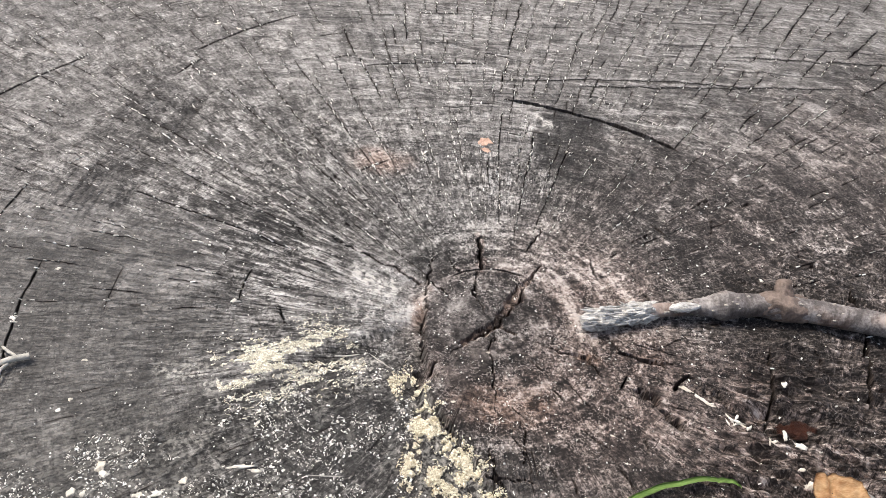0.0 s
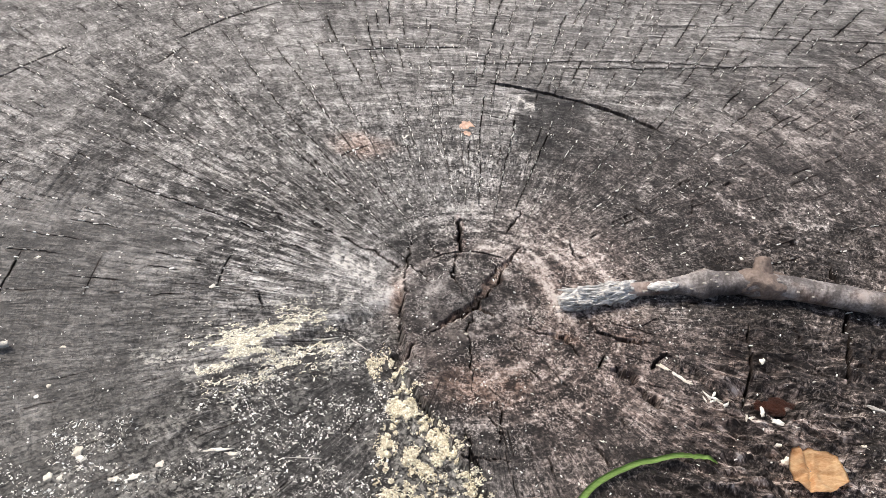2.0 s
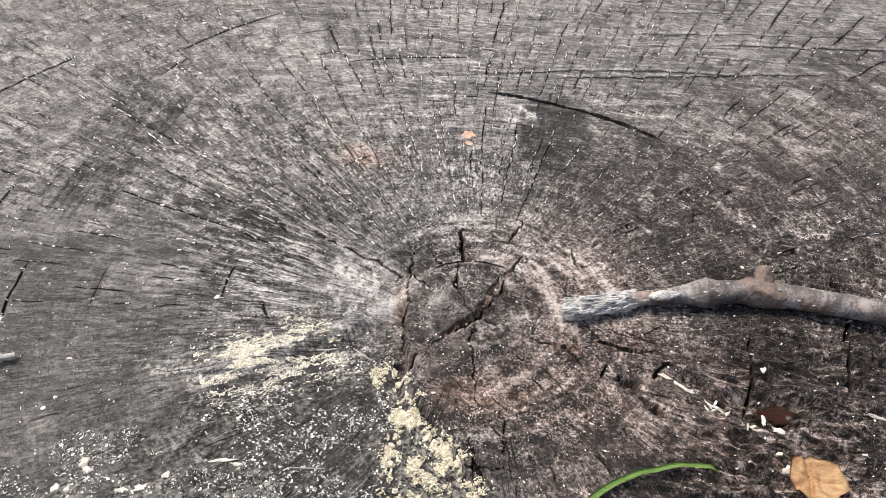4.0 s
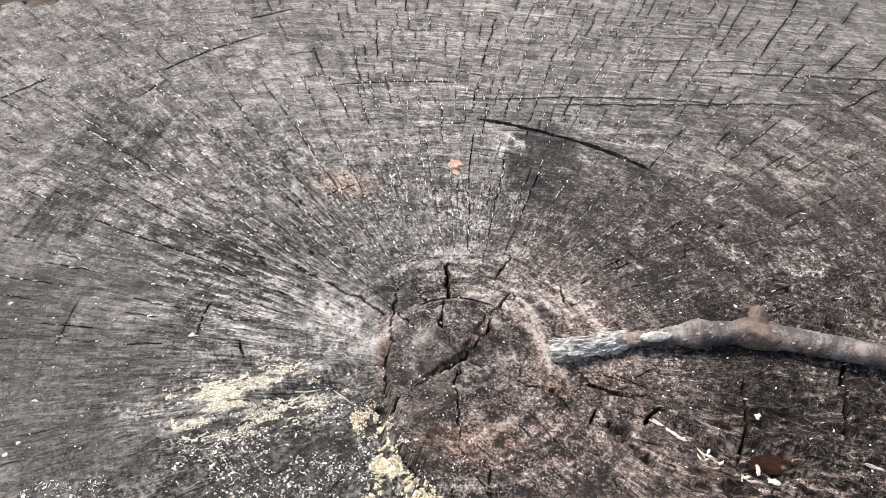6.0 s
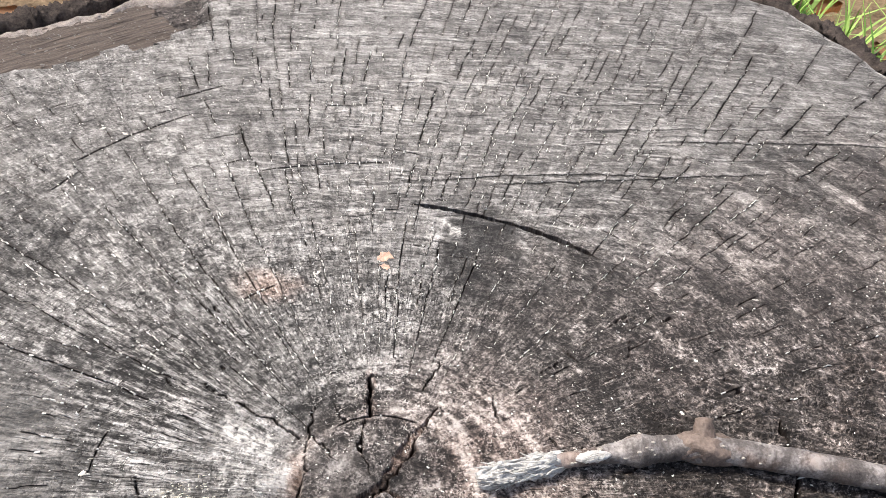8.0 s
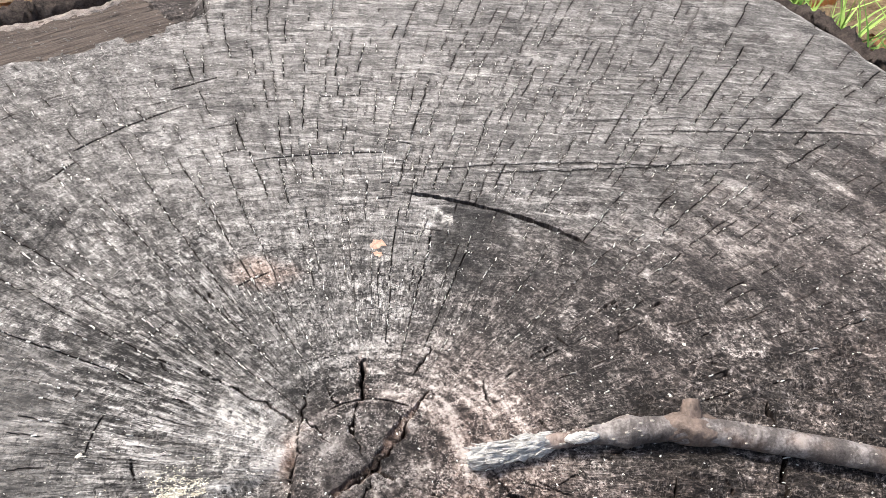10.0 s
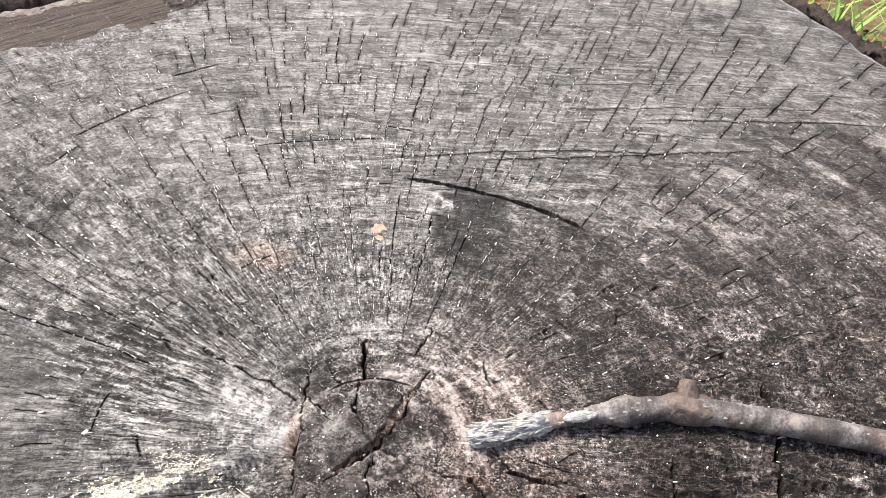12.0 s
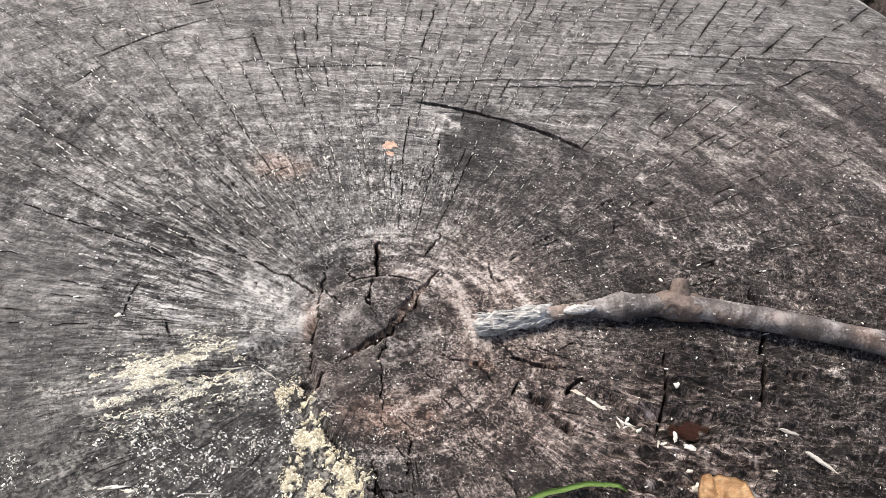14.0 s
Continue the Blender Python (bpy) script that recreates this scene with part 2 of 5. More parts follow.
    # each scratch has its shadow line and light edge put into the tone
    for a0, b0, c0, x0, x1, w, gain in ((0.2065, 0.215, -0.72, 0.02, 0.2, 0.0007, 0.4), (0.205, 0.08, 0.1, 0.055, 0.26, 0.0008, 0.4), (0.262, 0.1, -0.1, 0.12, 0.33, 0.0006, 0.35), (0.325, 0.04, -0.1, 0.0, 0.3, 0.0005, 0.2), (0.245, 0.13, -0.2, 0.17, 0.36, 0.001, 0.4), (0.29, 0.16, -0.3, 0.1, 0.34, 0.0006, 0.3), (0.35, -0.08, 0.0, 0.03, 0.26, 0.0005, 0.2), (0.27, -0.25, 0.6, 0.12, 0.3, 0.0005, 0.25), (0.39, 0.05, -0.1, -0.05, 0.3, 0.0006, 0.2)):
        curve = n.math("ADD", n.math("ADD", n.math("MULTIPLY", x, b0), a0), n.math("MULTIPLY", n.math("MULTIPLY", x, x), c0))
        gap = n.math("ADD", n.math("SUBTRACT", y, curve), wander)
        span = n.math("MULTIPLY", n.ramp(n.math("MULTIPLY", n.math("SUBTRACT", x, x0), 20.0), (0.0, 0.0), (0.5, 1.0)), n.ramp(n.math("MULTIPLY", n.math("SUBTRACT", x1, x), 20.0), (0.0, 0.0), (0.7, 1.0)))
        line = n.math("MULTIPLY", n.ramp(n.math("ABSOLUTE", n.math("DIVIDE", gap, w)), (0.25, 1.0), (1.0, 0.0)), n.math("MULTIPLY", span, n.ramp(mid, (0.36, 0.2), (0.52, 1.0))))
        lip = n.math("MULTIPLY", n.ramp(n.math("ABSOLUTE", n.math("DIVIDE", n.math("SUBTRACT", gap, 0.0022), 0.0022)), (0.3, 1.0), (1.0, 0.0)), span)
        tone = n.math("SUBTRACT", n.math("ADD", tone, n.math("MULTIPLY", lip, gain * 0.22)), n.math("MULTIPLY", line, gain))
        scratch_bump = n.math("ADD", scratch_bump, n.math("SUBTRACT", n.math("MULTIPLY", lip, 0.5), line))
    grey = n.ramp(tone, (0.1, (0.014, 0.013, 0.0125)), (0.355, (0.066, 0.063, 0.06)), (0.53, (0.172, 0.165, 0.157)), (0.72, (0.37, 0.357, 0.342)), (0.95, (0.68, 0.665, 0.64)))
    warm = n.ramp(tone, (0.1, (0.016, 0.011, 0.009)), (0.375, (0.084, 0.062, 0.054)), (0.56, (0.215, 0.163, 0.141)), (0.76, (0.45, 0.37, 0.33)), (0.95, (0.68, 0.61, 0.57)))
    colour = n.mix(n.math("MULTIPLY", brown, n.math("ADD", 0.35, mid), clamp=True), grey, warm)
    rust = n.ramp(tone, (0.1, (0.05, 0.024, 0.015)), (0.5, (0.31, 0.195, 0.14)), (0.9, (0.66, 0.47, 0.37)))
    colour = n.mix(n.math("MULTIPLY", stained, n.ramp(mid, (0.3, 0.3), (0.62, 0.75))), colour, rust)
    bloom = n.math("MULTIPLY", n.ramp(pale, (0.78, 0.0), (0.92, 1.0)), n.ramp(mid, (0.4, 0.0), (0.55, 0.9)))
    colour = n.mix(bloom, colour, (0.72, 0.7, 0.66))
    powder = n.ramp(n.math("ADD", n.math("MULTIPLY", grit, 0.6), n.math("MULTIPLY", mid, 0.5)), (0.5, 0.0), (0.62, 1.0))
    colour = n.mix(n.math("MULTIPLY", freckle, n.math("MULTIPLY", n.ramp(r, (0.05, 0.66), (0.11, 0.3), (0.18, 0.28)), even)), colour, n.mix(brown, (0.6, 0.57, 0.54), (0.64, 0.55, 0.5)))
    # crack insides: dark brown wood, with shade put into the colour by depth
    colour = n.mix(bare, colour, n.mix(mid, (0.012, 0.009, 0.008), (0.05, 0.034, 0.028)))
    colour = n.mix(n.math("MULTIPLY", powder, dust, clamp=True), colour, (0.75, 0.73, 0.66))
    height = n.math("ADD", n.math("SUBTRACT", n.math("ADD", grain, n.math("MULTIPLY", n.math("MULTIPLY", ripped, torn), 2.0)), n.math("ADD", n.math("MULTIPLY", hair, 0.12), n.math("MULTIPLY", nicks, 0.3))), n.math("ADD", n.math("MULTIPLY", grit, 0.4), n.math("MULTIPLY", mid, 0.5)))
    height = n.math("ADD", height, n.math("MULTIPLY", scratch_bump, 0.5))
    gloss = n.math("SUBTRACT", 0.82, n.math("MULTIPLY", damp, 0.3))
    return n.finish(colour, height, 1.0, 0.0013, gloss)


def simple(name, dark, light, scale, rough=0.8, spec=0.3, stretch=(1, 1, 1), bump=0.5, distance=0.001, per_piece=0.0, island=0.0):
    """Two tones broken up by coarse and fine noise."""
    n = Nodes(name, rough, spec)
    x, y, z = n.split(n.place())
    v = n.join(n.math("MULTIPLY", x, stretch[0]), n.math("MULTIPLY", y, stretch[1]), n.math("MULTIPLY", z, stretch[2]))
    a, b = n.noise(v, scale, 5.0, 0.65), n.noise(v, scale * 6, 3.0, 0.6)
    t = n.math("ADD", n.math("MULTIPLY", a, 0.75), n.math("MULTIPLY", b, 0.45))
    if per_piece:
        t = n.math("ADD", t, n.math("MULTIPLY", n.math("SUBTRACT", n.random(), 0.5), per_piece))
    if island:
        t = n.math("ADD", t, n.math("MULTIPLY", n.math("SUBTRACT", n.island(), 0.5), island))
    return n.finish(n.ramp(t, (0.36, dark), (0.82, light)), t, bump, distance)


M_GRAIN = end_grain_material()
M_BARK = simple("blackened_bark", (0.008, 0.0065, 0.006), (0.13, 0.105, 0.092), 120, 0.9, 0.2, bump=1.0, distance=0.004)
M_TORN = simple("torn_dark_fibre", (0.005, 0.004, 0.0035), (0.22, 0.175, 0.145), 45, 0.7, 0.35, (0.8, 16, 4), 0.9, 0.002)
M_CRUMB = simple("crumbling_pale_edge", (0.1, 0.08, 0.07), (0.62, 0.55, 0.5), 160, 0.9, 0.2, bump=1.0, distance=0.003)
M_DUST = simple("fresh_sawdust", (0.5, 0.44, 0.31), (0.98, 0.93, 0.77), 300, 0.9, 0.15, island=0.6)
M_SCATTER = simple("bleached_sawdust", (0.5, 0.46, 0.36), (1.0, 0.97, 0.84), 300, 0.9, 0.15, island=0.7)
M_SPECK = simple("pale_dust_specks", (0.34, 0.33, 0.3), (0.95, 0.94, 0.89), 300, 0.9, 0.15, island=0.7)
M_CHIP = simple("fresh_wood_chip", (0.64, 0.58, 0.48), (0.95, 0.92, 0.84), 400, 0.8, 0.25, (1, 6, 1), per_piece=0.4)
M_ORANGE = simple("orange_inner_bark", (0.58, 0.25, 0.08), (1.0, 0.77, 0.46), 150, 0.55, 0.4, (1, 4, 1), 0.6, 0.001)
M_PINK = simple("pinkish_bark_flake", (0.3, 0.17, 0.12), (0.8, 0.57, 0.44), 220, 0.8, 0.25)
M_RESIN = simple("brown_resin", (0.006, 0.003, 0.0025), (0.1, 0.03, 0.014), 330, 0.35, 0.5, bump=1.0, distance=0.004)


def stick_material():
    n = Nodes("grey_brown_twig_bark", 0.42, 0.45)
    x, y, z = n.split(n.place())
    v = n.join(x, y, z)
    rings = n.noise(n.join(n.math("MULTIPLY", x, 420.0), n.math("MULTIPLY", y, 90.0), n.math("MULTIPLY", z, 90.0)), 1.0, 3.0, 0.65, 0.6)
    coarse, fine = n.noise(v, 70.0, 4.0, 0.65, 0.5), n.noise(v, 800.0, 3.0, 0.7)
    t = n.math("ADD", n.math("ADD", n.math("MULTIPLY", coarse, 0.95), n.math("MULTIPLY", rings, 0.3)), n.math("MULTIPLY", fine, 0.4))
    grey = n.ramp(t, (0.56, (0.028, 0.023, 0.021)), (0.78, (0.135, 0.119, 0.111)), (0.98, (0.4, 0.37, 0.355)))
    brown = n.ramp(t, (0.56, (0.05, 0.026, 0.016)), (0.8, (0.21, 0.12, 0.078)), (0.98, (0.42, 0.28, 0.2)))
    colour = n.mix(n.ramp(n.noise(v, 38.0, 3.0, 0.6), (0.52, 0.0), (0.66, 0.45)), grey, brown)
    return n.finish(colour, t, 0.7, 0.0014)


M_STICK = stick_material()
M_NODE = simple("warm_brown_twig_node", (0.055, 0.041, 0.035), (0.32, 0.25, 0.21), 130, 0.6, 0.3, bump=0.8, distance=0.0015)


def fray_material():
    n = Nodes("bleached_frayed_wood", 0.85, 0.2)
    x, y, z = n.split(n.place())
    across = n.math("ADD", y, n.math("MULTIPLY", x, -0.3))
    strand = n.noise(n.join(n.math("MULTIPLY", x, 70.0), n.math("MULTIPLY", across, 900.0), n.math("MULTIPLY", z, 900.0)), 1.0, 4.0, 0.65, 0.8)
    blot = n.noise(n.join(x, y, z), 160.0, 3.0, 0.6)
    t = n.math("ADD", n.math("MULTIPLY", strand, 0.8), n.math("MULTIPLY", blot, 0.3))
    return n.finish(n.ramp(t, (0.4, (0.3, 0.28, 0.26)), (0.48, (0.66, 0.64, 0.61)), (0.62, (0.96, 0.95, 0.92))), t, 1.0, 0.003)


M_FRAY = fray_material()
M_PORE = simple("pale_bark_pores", (0.3, 0.27, 0.24), (0.62, 0.58, 0.52), 300, 0.8, 0.2)
M_BLADE = simple("green_grass_blade", (0.12, 0.23, 0.04), (0.4, 0.6, 0.18), 200, 0.45, 0.4, (0.3, 3, 3), 0.3)
M_GRASS = simple("meadow_grass", (0.09, 0.2, 0.03), (0.38, 0.56, 0.14), 8, 0.5, 0.35, bump=0.1, island=0.8)
M_SOIL = simple("earth_with_litter", (0.06, 0.04, 0.024), (0.38, 0.28, 0.18), 22, 0.95, 0.1, bump=1.0, distance=0.02)
M_LEAF = simple("dry_leaf", (0.22, 0.1, 0.04), (0.56, 0.33, 0.18), 60, 0.7, 0.3, per_piece=0.5)
M_STEM = simple("bleached_plant_stem", (0.3, 0.28, 0.24), (0.72, 0.7, 0.64), 300, 0.8, 0.2)
M_TWIGLET = simple("grey_splinter", (0.2, 0.19, 0.18), (0.6, 0.57, 0.52), 300, 0.8, 0.2, (1, 5, 1), per_piece=0.4)


# ---- the stump ----
def outline(th):
    """Radius of the sawn face, a broad uneven oval."""
    d = np.degrees(np.angle(np.exp(1j * np.asarray(th, dtype=float))))
    r = np.interp(d, (-180, -130, -60, 0, 25, 38, 44, 49.5, 54.5, 62, 72, 85, 98, 108, 119, 129, 142, 160, 180), (0.47, 0.48, 0.47, 0.49, 0.505, 0.515, 0.53, 0.552, 0.585, 0.598, 0.58, 0.55, 0.535, 0.497, 0.472, 0.461, 0.468, 0.475, 0.47))
    return r + 0.0025 * np.sin(np.radians(d) * 23 + 1) + 0.0015 * np.sin(np.radians(d) * 61)


def squash(th):
    """Rings run closer together on one side."""
    d = np.degrees(th)
    return 1 - 0.06 * step(106, 138, d) * (1 - step(215, 250, d))


def twist(th):
    """The rays of the outer wood do not point straight at the heart: radians of turn per metre outwards."""
    d = np.degrees(np.angle(np.exp(1j * np.asarray(th, dtype=float))))
    return np.radians(np.interp(d, (10, 40, 46, 53, 60, 67, 75, 84, 92, 100, 110, 125, 140), (0, 4, 10, 11, 8, 0, -8, -17, -18, -16, -14, -7, 0)))


def beyond(r):
    return np.maximum(0.0, r - 0.13)


# radial checks: angle, from, to, width and depth in mm, lodged splinters
radial_checks = []


def check(angle, r0, r1, width, depth, lean=0.0):
    root = radians(angle)
    for _ in range(4):
        root = radians(angle) - float(twist(root) * beyond((r0 + r1) / 2))
    lean -= math.degrees(float(twist(root) * (beyond(r1) - beyond(r0)))) / 2
    radial_checks.append((root, r0, r1, width * 0.88 / 1000, depth * 1.5 / 1000, radians(lean)))


check(91, 0.062, 0.142, 1.5, 6, -1)
check(-14, 0.054, 0.077, 1.6, 5)
check(136.5, 0.04, 0.095, 1.2, 5, 4)
check(79.0, 0.062, 0.16, 1.1, 4)
check(71.2, 0.066, 0.16, 1.0, 4)
check(64.2, 0.055, 0.15, 0.9, 4)
check(118.5, 0.055, 0.25, 1.1, 4)
check(130, 0.06, 0.24, 1.0, 4, 1.5)
check(142.5, 0.085, 0.27, 1.0, 4)
check(149, 0.09, 0.24, 0.9, 4)
check(156, 0.1, 0.2, 1.0, 4)
check(48, 0.09, 0.22, 0.8, 4)
check(124.5, 0.1, 0.28, 1.0, 4, -1.2)
check(86.5, 0.068, 0.18, 1.1, 4)
check(95.7, 0.063, 0.17, 1.2, 5)
check(103, 0.068, 0.18, 1.2, 4)
check(113.5, 0.048, 0.26, 1.15, 4)
check(-110, 0.045, 0.075, 0.45, 3)
check(-83, 0.06, 0.1, 0.45, 3)
check(67.3, 0.363, 0.427, 1, 5, 0)
check(64.5, 0.359, 0.41, 1, 5, 0.2)
check(64.9, 0.338, 0.3606, 0.9, 5, 0.2)
check(62.9, 0.3846, 0.4213, 0.8, 5, 0)
check(60.5, 0.394, 0.4455, 0.9, 5, 0)
check(57.6, 0.351, 0.454, 1.21, 5, 0.4)
check(55.6, 0.3617, 0.4196, 0.9, 5, 0.1)
check(53.3, 0.339, 0.47, 1.3, 5, 0.9)
check(60.1, 0.2806, 0.357, 1.25, 5, 0.5)
check(60.2, 0.3633, 0.3812, 0.8, 5, 0)
check(57.35, 0.265, 0.35, 1.3, 5, 0.5)
check(53.75, 0.319, 0.336, 0.9, 5, 0.2)
check(50.75, 0.337, 0.37, 1, 5, 0.3)
check(51, 0.372, 0.451, 1.1, 5, 0.5)
check(51.9, 0.4427, 0.52, 1, 5, -0.2)
check(49.9, 0.382, 0.447, 1.1, 5, 0.35)
check(48.2, 0.322, 0.38, 1.1, 5, 0.35)
check(46.4, 0.3755, 0.438, 1.1, 5, 0.4)
check(46.8, 0.34, 0.37, 0.9, 5, 0.3)
check(43, 0.3686, 0.392, 1.1, 5, 0.1)
check(49.6, 0.45, 0.52, 0.8, 5, 0.5)
check(53.3, 0.265, 0.308, 1, 5, 0.5)
check(46.15, 0.2815, 0.3027, 1, 5, 0)
check(65.15, 0.3047, 0.3343, 1, 5, 0.2)
check(51.15, 0.2788, 0.308, 0.9, 5, 0)
check(111.4, 0.3272, 0.3755, 1, 5, -0.2)
check(109.6, 0.3277, 0.379, 0.9, 5, -0.4)
check(108.5, 0.2783, 0.352, 1.3, 5, -0.5)
check(108.95, 0.2388, 0.2783, 1.5, 5, 0.1)
check(108.3, 0.19, 0.2388, 1.3, 5, 0.5)
check(104.3, 0.3255, 0.364, 1, 5, -0.3)
check(101, 0.316, 0.353, 1, 5, -0.3)
check(98.7, 0.325, 0.359, 0.9, 5, -0.2)
check(94.7, 0.3164, 0.376, 1.21, 5, -0.6)
check(92, 0.3253, 0.366, 1, 5, -0.4)
check(104, 0.2816, 0.32, 0.9, 5, -0.1)
check(99.8, 0.2573, 0.312, 1.1, 5, -0.6)
check(103.5, 0.2307, 0.2753, 1, 5, -0.3)
check(99.7, 0.201, 0.2413, 1.1, 5, -0.2)
check(105, 0.18, 0.2278, 1, 5, 0)
check(95.8, 0.2272, 0.2392, 1.1, 5, 0)
check(92.3, 0.2953, 0.3142, 1.21, 5, -0.1)
check(95, 0.2952, 0.3141, 1.1, 5, -0.2)
check(87.4, 0.2732, 0.3234, 1.3, 5, -0.4)
check(84.5, 0.2427, 0.324, 1.3, 5, -0.9)
check(88.5, 0.228, 0.2642, 1.21, 5, -0.5)
check(88.9, 0.201, 0.2241, 1.1, 5, -0.2)
check(94, 0.2608, 0.2935, 1, 5, -0.6)
check(94.4, 0.2398, 0.2596, 1, 5, -0.4)
check(90.3, 0.259, 0.306, 0.9, 5, -0.3)
check(85.7, 0.1944, 0.2388, 1.3, 5, -0.5)
check(82, 0.2045, 0.245, 1.21, 5, -0.9)
check(98.4, 0.2387, 0.2697, 1, 5, -0.3)
check(95.5, 0.1929, 0.2169, 1, 5, -0.2)
check(111.5, 0.2806, 0.317, 0.9, 5, 0)
check(80.2, 0.1976, 0.2246, 1.1, 5, -0.5)

# finer checks between them: each turn of the fan starts further out, so that the spacing stays even
def strew(a0, a1, gap, starts, reach, wide, run, rest, clear=0.55):
    a, i = a0, 0
    while a < a1:
        ang = a + gap * rng.uniform(-0.22, 0.22)
        rr = starts[i % len(starts)] * rng.uniform(0.9, 1.15)
        while rr < reach:
            far = rr + rng.uniform(*run)
            if all(abs(ang - math.degrees(o[0])) > clear or rr > o[2] + 0.004 or far < o[1] - 0.004 for o in radial_checks):
                half = math.degrees(float(twist(radians(ang)) * (beyond(far) - beyond(rr)))) / 2
                check(ang + math.degrees(float(twist(radians(ang)) * beyond((rr + far) / 2))), rr, far, wide * rng.uniform(0.55, 1.4), 4.5, half + rng.uniform(-0.12, 0.12))
            rr = far + rng.uniform(*rest)
        a, i = a + gap, i + 1


strew(40, 114, 2.05, (0.1, 0.27, 0.17, 0.22), 0.56, 0.8, (0.025, 0.085), (0.002, 0.009), 0.95)
strew(41, 114, 1.6, (0.2, 0.15, 0.26), 0.5, 0.5, (0.005, 0.014), (0.014, 0.05), 0.5)
strew(14, 40, 1.9, (0.1, 0.22, 0.15, 0.26), 0.48, 0.6, (0.006, 0.024), (0.006, 0.035))
strew(114, 184, 1.75, (0.085, 0.2, 0.13, 0.24), 0.4, 0.55, (0.006, 0.03), (0.008, 0.045))
strew(-165, -20, 6.0, (0.07, 0.12), 0.2, 0.38, (0.008, 0.02), (0.02, 0.05))

# ring shakes: radius, from angle, to angle, width, depth in mm, drift outwards in mm over the run
ring_shakes = []


def shake(r, a0, a1, width, depth, drift=0.0):
    ring_shakes.append((r, radians(a0), radians(a1), width / 1000, depth * 1.6 / 1000, drift / 1000))


shake(0.187, 50.5, 86, 3.6, 9, 4.5)
shake(0.2285, 88.5, 108.6, 1.4, 5, -1)
shake(0.2985, 113.5, 129.5, 1.4, 5, -9)
shake(0.327, 108.6, 114.5, 1.4, 5, -4)
shake(0.335, 139, 152, 1.5, 5, 2)
shake(0.295, 92.3, 97.4, 1.3, 5)
shake(0.292, 100.2, 104, 0.9, 4)
shake(0.242, 109, 112.7, 0.9, 4)
shake(0.282, 129, 134, 1.3, 4, -4)
shake(0.1235, 166, 178, 0.85, 5)
shake(0.133, 139, 149, 0.7, 5, -4)
shake(0.183, 173, 182, 0.5, 4)
shake(0.221, 173, 195, 1.4, 7, -2)
shake(0.2595, 160, 171, 1.0, 5, -4)
shake(0.0362, 62, 126, 1.0, 4, 1)
shake(0.124, -28, -2, 1.7, 6, 2)
shake(0.173, -15, 12.5, 2.8, 7, 20)
shake(0.182, 86.0, 93.5, 1.0, 3, -6)
shake(0.131, 114, 122.5, 1.1, 4)
shake(0.242, 85, 88.6, 1.1, 4, 4)
shake(0.085, -24, -15, 2.0, 5, 6)
shake(0.062, -34, -24, 1.0, 4)
for _ in range(120):
    c = rng.uniform(38, 170)
    s = rng.uniform(0.12, 0.36)
    if any(abs(s - o[0]) < 0.007 for o in ring_shakes[:22]):
        continue
    shake(s, c, c + rng.uniform(1.2, 4.0), rng.uniform(0.4, 0.85), 3)


# cracks that do not follow ray or ring: from, to, half width at each end and depth in mm
heart_rifts = []


def rift(*values):
    heart_rifts.append(values)


rift(0.001, 0.0, 0.0125, 0.0175, 0.5, 0.9, 11)
rift(0.012, 0.018, 0.024, 0.041, 0.95, 0.2, 10)
rift(0.0, 0.0, -0.014, -0.013, 0.4, 0.6, 7)
rift(-0.014, -0.013, -0.021, -0.0185, 0.45, 0.3, 5)
rift(-0.026, -0.023, -0.035, -0.033, 0.7, 1.1, 9)
rift(-0.0052, 0.037, -0.0048, 0.061, 1.5, 1.1, 10)
rift(-0.004, 0.006, -0.009, 0.02, 0.25, 0.4, 5)
rift(-0.009, 0.02, -0.0075, 0.035, 0.4, 0.4, 6)
rift(-0.001, -0.006, -0.003, -0.02, 0.3, 0.45, 5)
rift(-0.003, -0.02, -0.002, -0.05, 0.4, 0.2, 5)
rift(0.002, -0.001, 0.008, -0.006, 0.4, 0.2, 5)
rift(0.013, -0.009, 0.02, -0.011, 0.25, 0.3, 4)
rift(0.023, -0.0125, 0.031, -0.017, 0.3, 0.6, 5)
rift(0.038, -0.015, 0.045, -0.026, 0.9, 0.3, 6)
rift(0.053, -0.0125, 0.066, -0.017, 0.5, 1.2, 8)
rift(0.066, -0.017, 0.077, -0.019, 1.1, 0.2, 8)
rift(-0.03, 0.025, -0.016, 0.012, 0.3, 0.25, 5)
rift(-0.02, 0.043, -0.016, 0.034, 0.25, 0.4, 5)
rift(-0.031, 0.026, -0.029, 0.042, 0.55, 0.2, 6)
rift(-0.034, 0.026, -0.05, 0.035, 0.7, 0.4, 7)
rift(-0.05, 0.035, -0.078, 0.053, 0.4, 0.2, 7)
rift(0.018, 0.05, 0.027, 0.068, 0.3, 0.4, 5)
rift(0.015, -0.021, 0.019, -0.027, 0.3, 0.3, 4)
rift(0.03, -0.033, 0.039, -0.045, 0.35, 0.3, 4)
rift(-0.024, -0.05, -0.02, -0.06, 0.3, 0.5, 5)
rift(-0.006, -0.068, -0.002, -0.095, 0.4, 0.6, 6)
rift(-0.008, -0.08, 0.012, -0.081, 0.4, 0.3, 4)
rift(0.008, -0.055, 0.008, -0.07, 0.3, 0.3, 4)
rift(0.05, -0.002, 0.056, -0.014, 0.3, 0.3, 4)
rift(0.085, 0.02, 0.095, 0.012, 0.4, 0.9, 6)
rift(0.1, 0.008, 0.112, 0.01, 0.9, 0.4, 6)
rift(-0.031, 0.026, -0.0318, 0.008, 0.5, 0.6, 4)
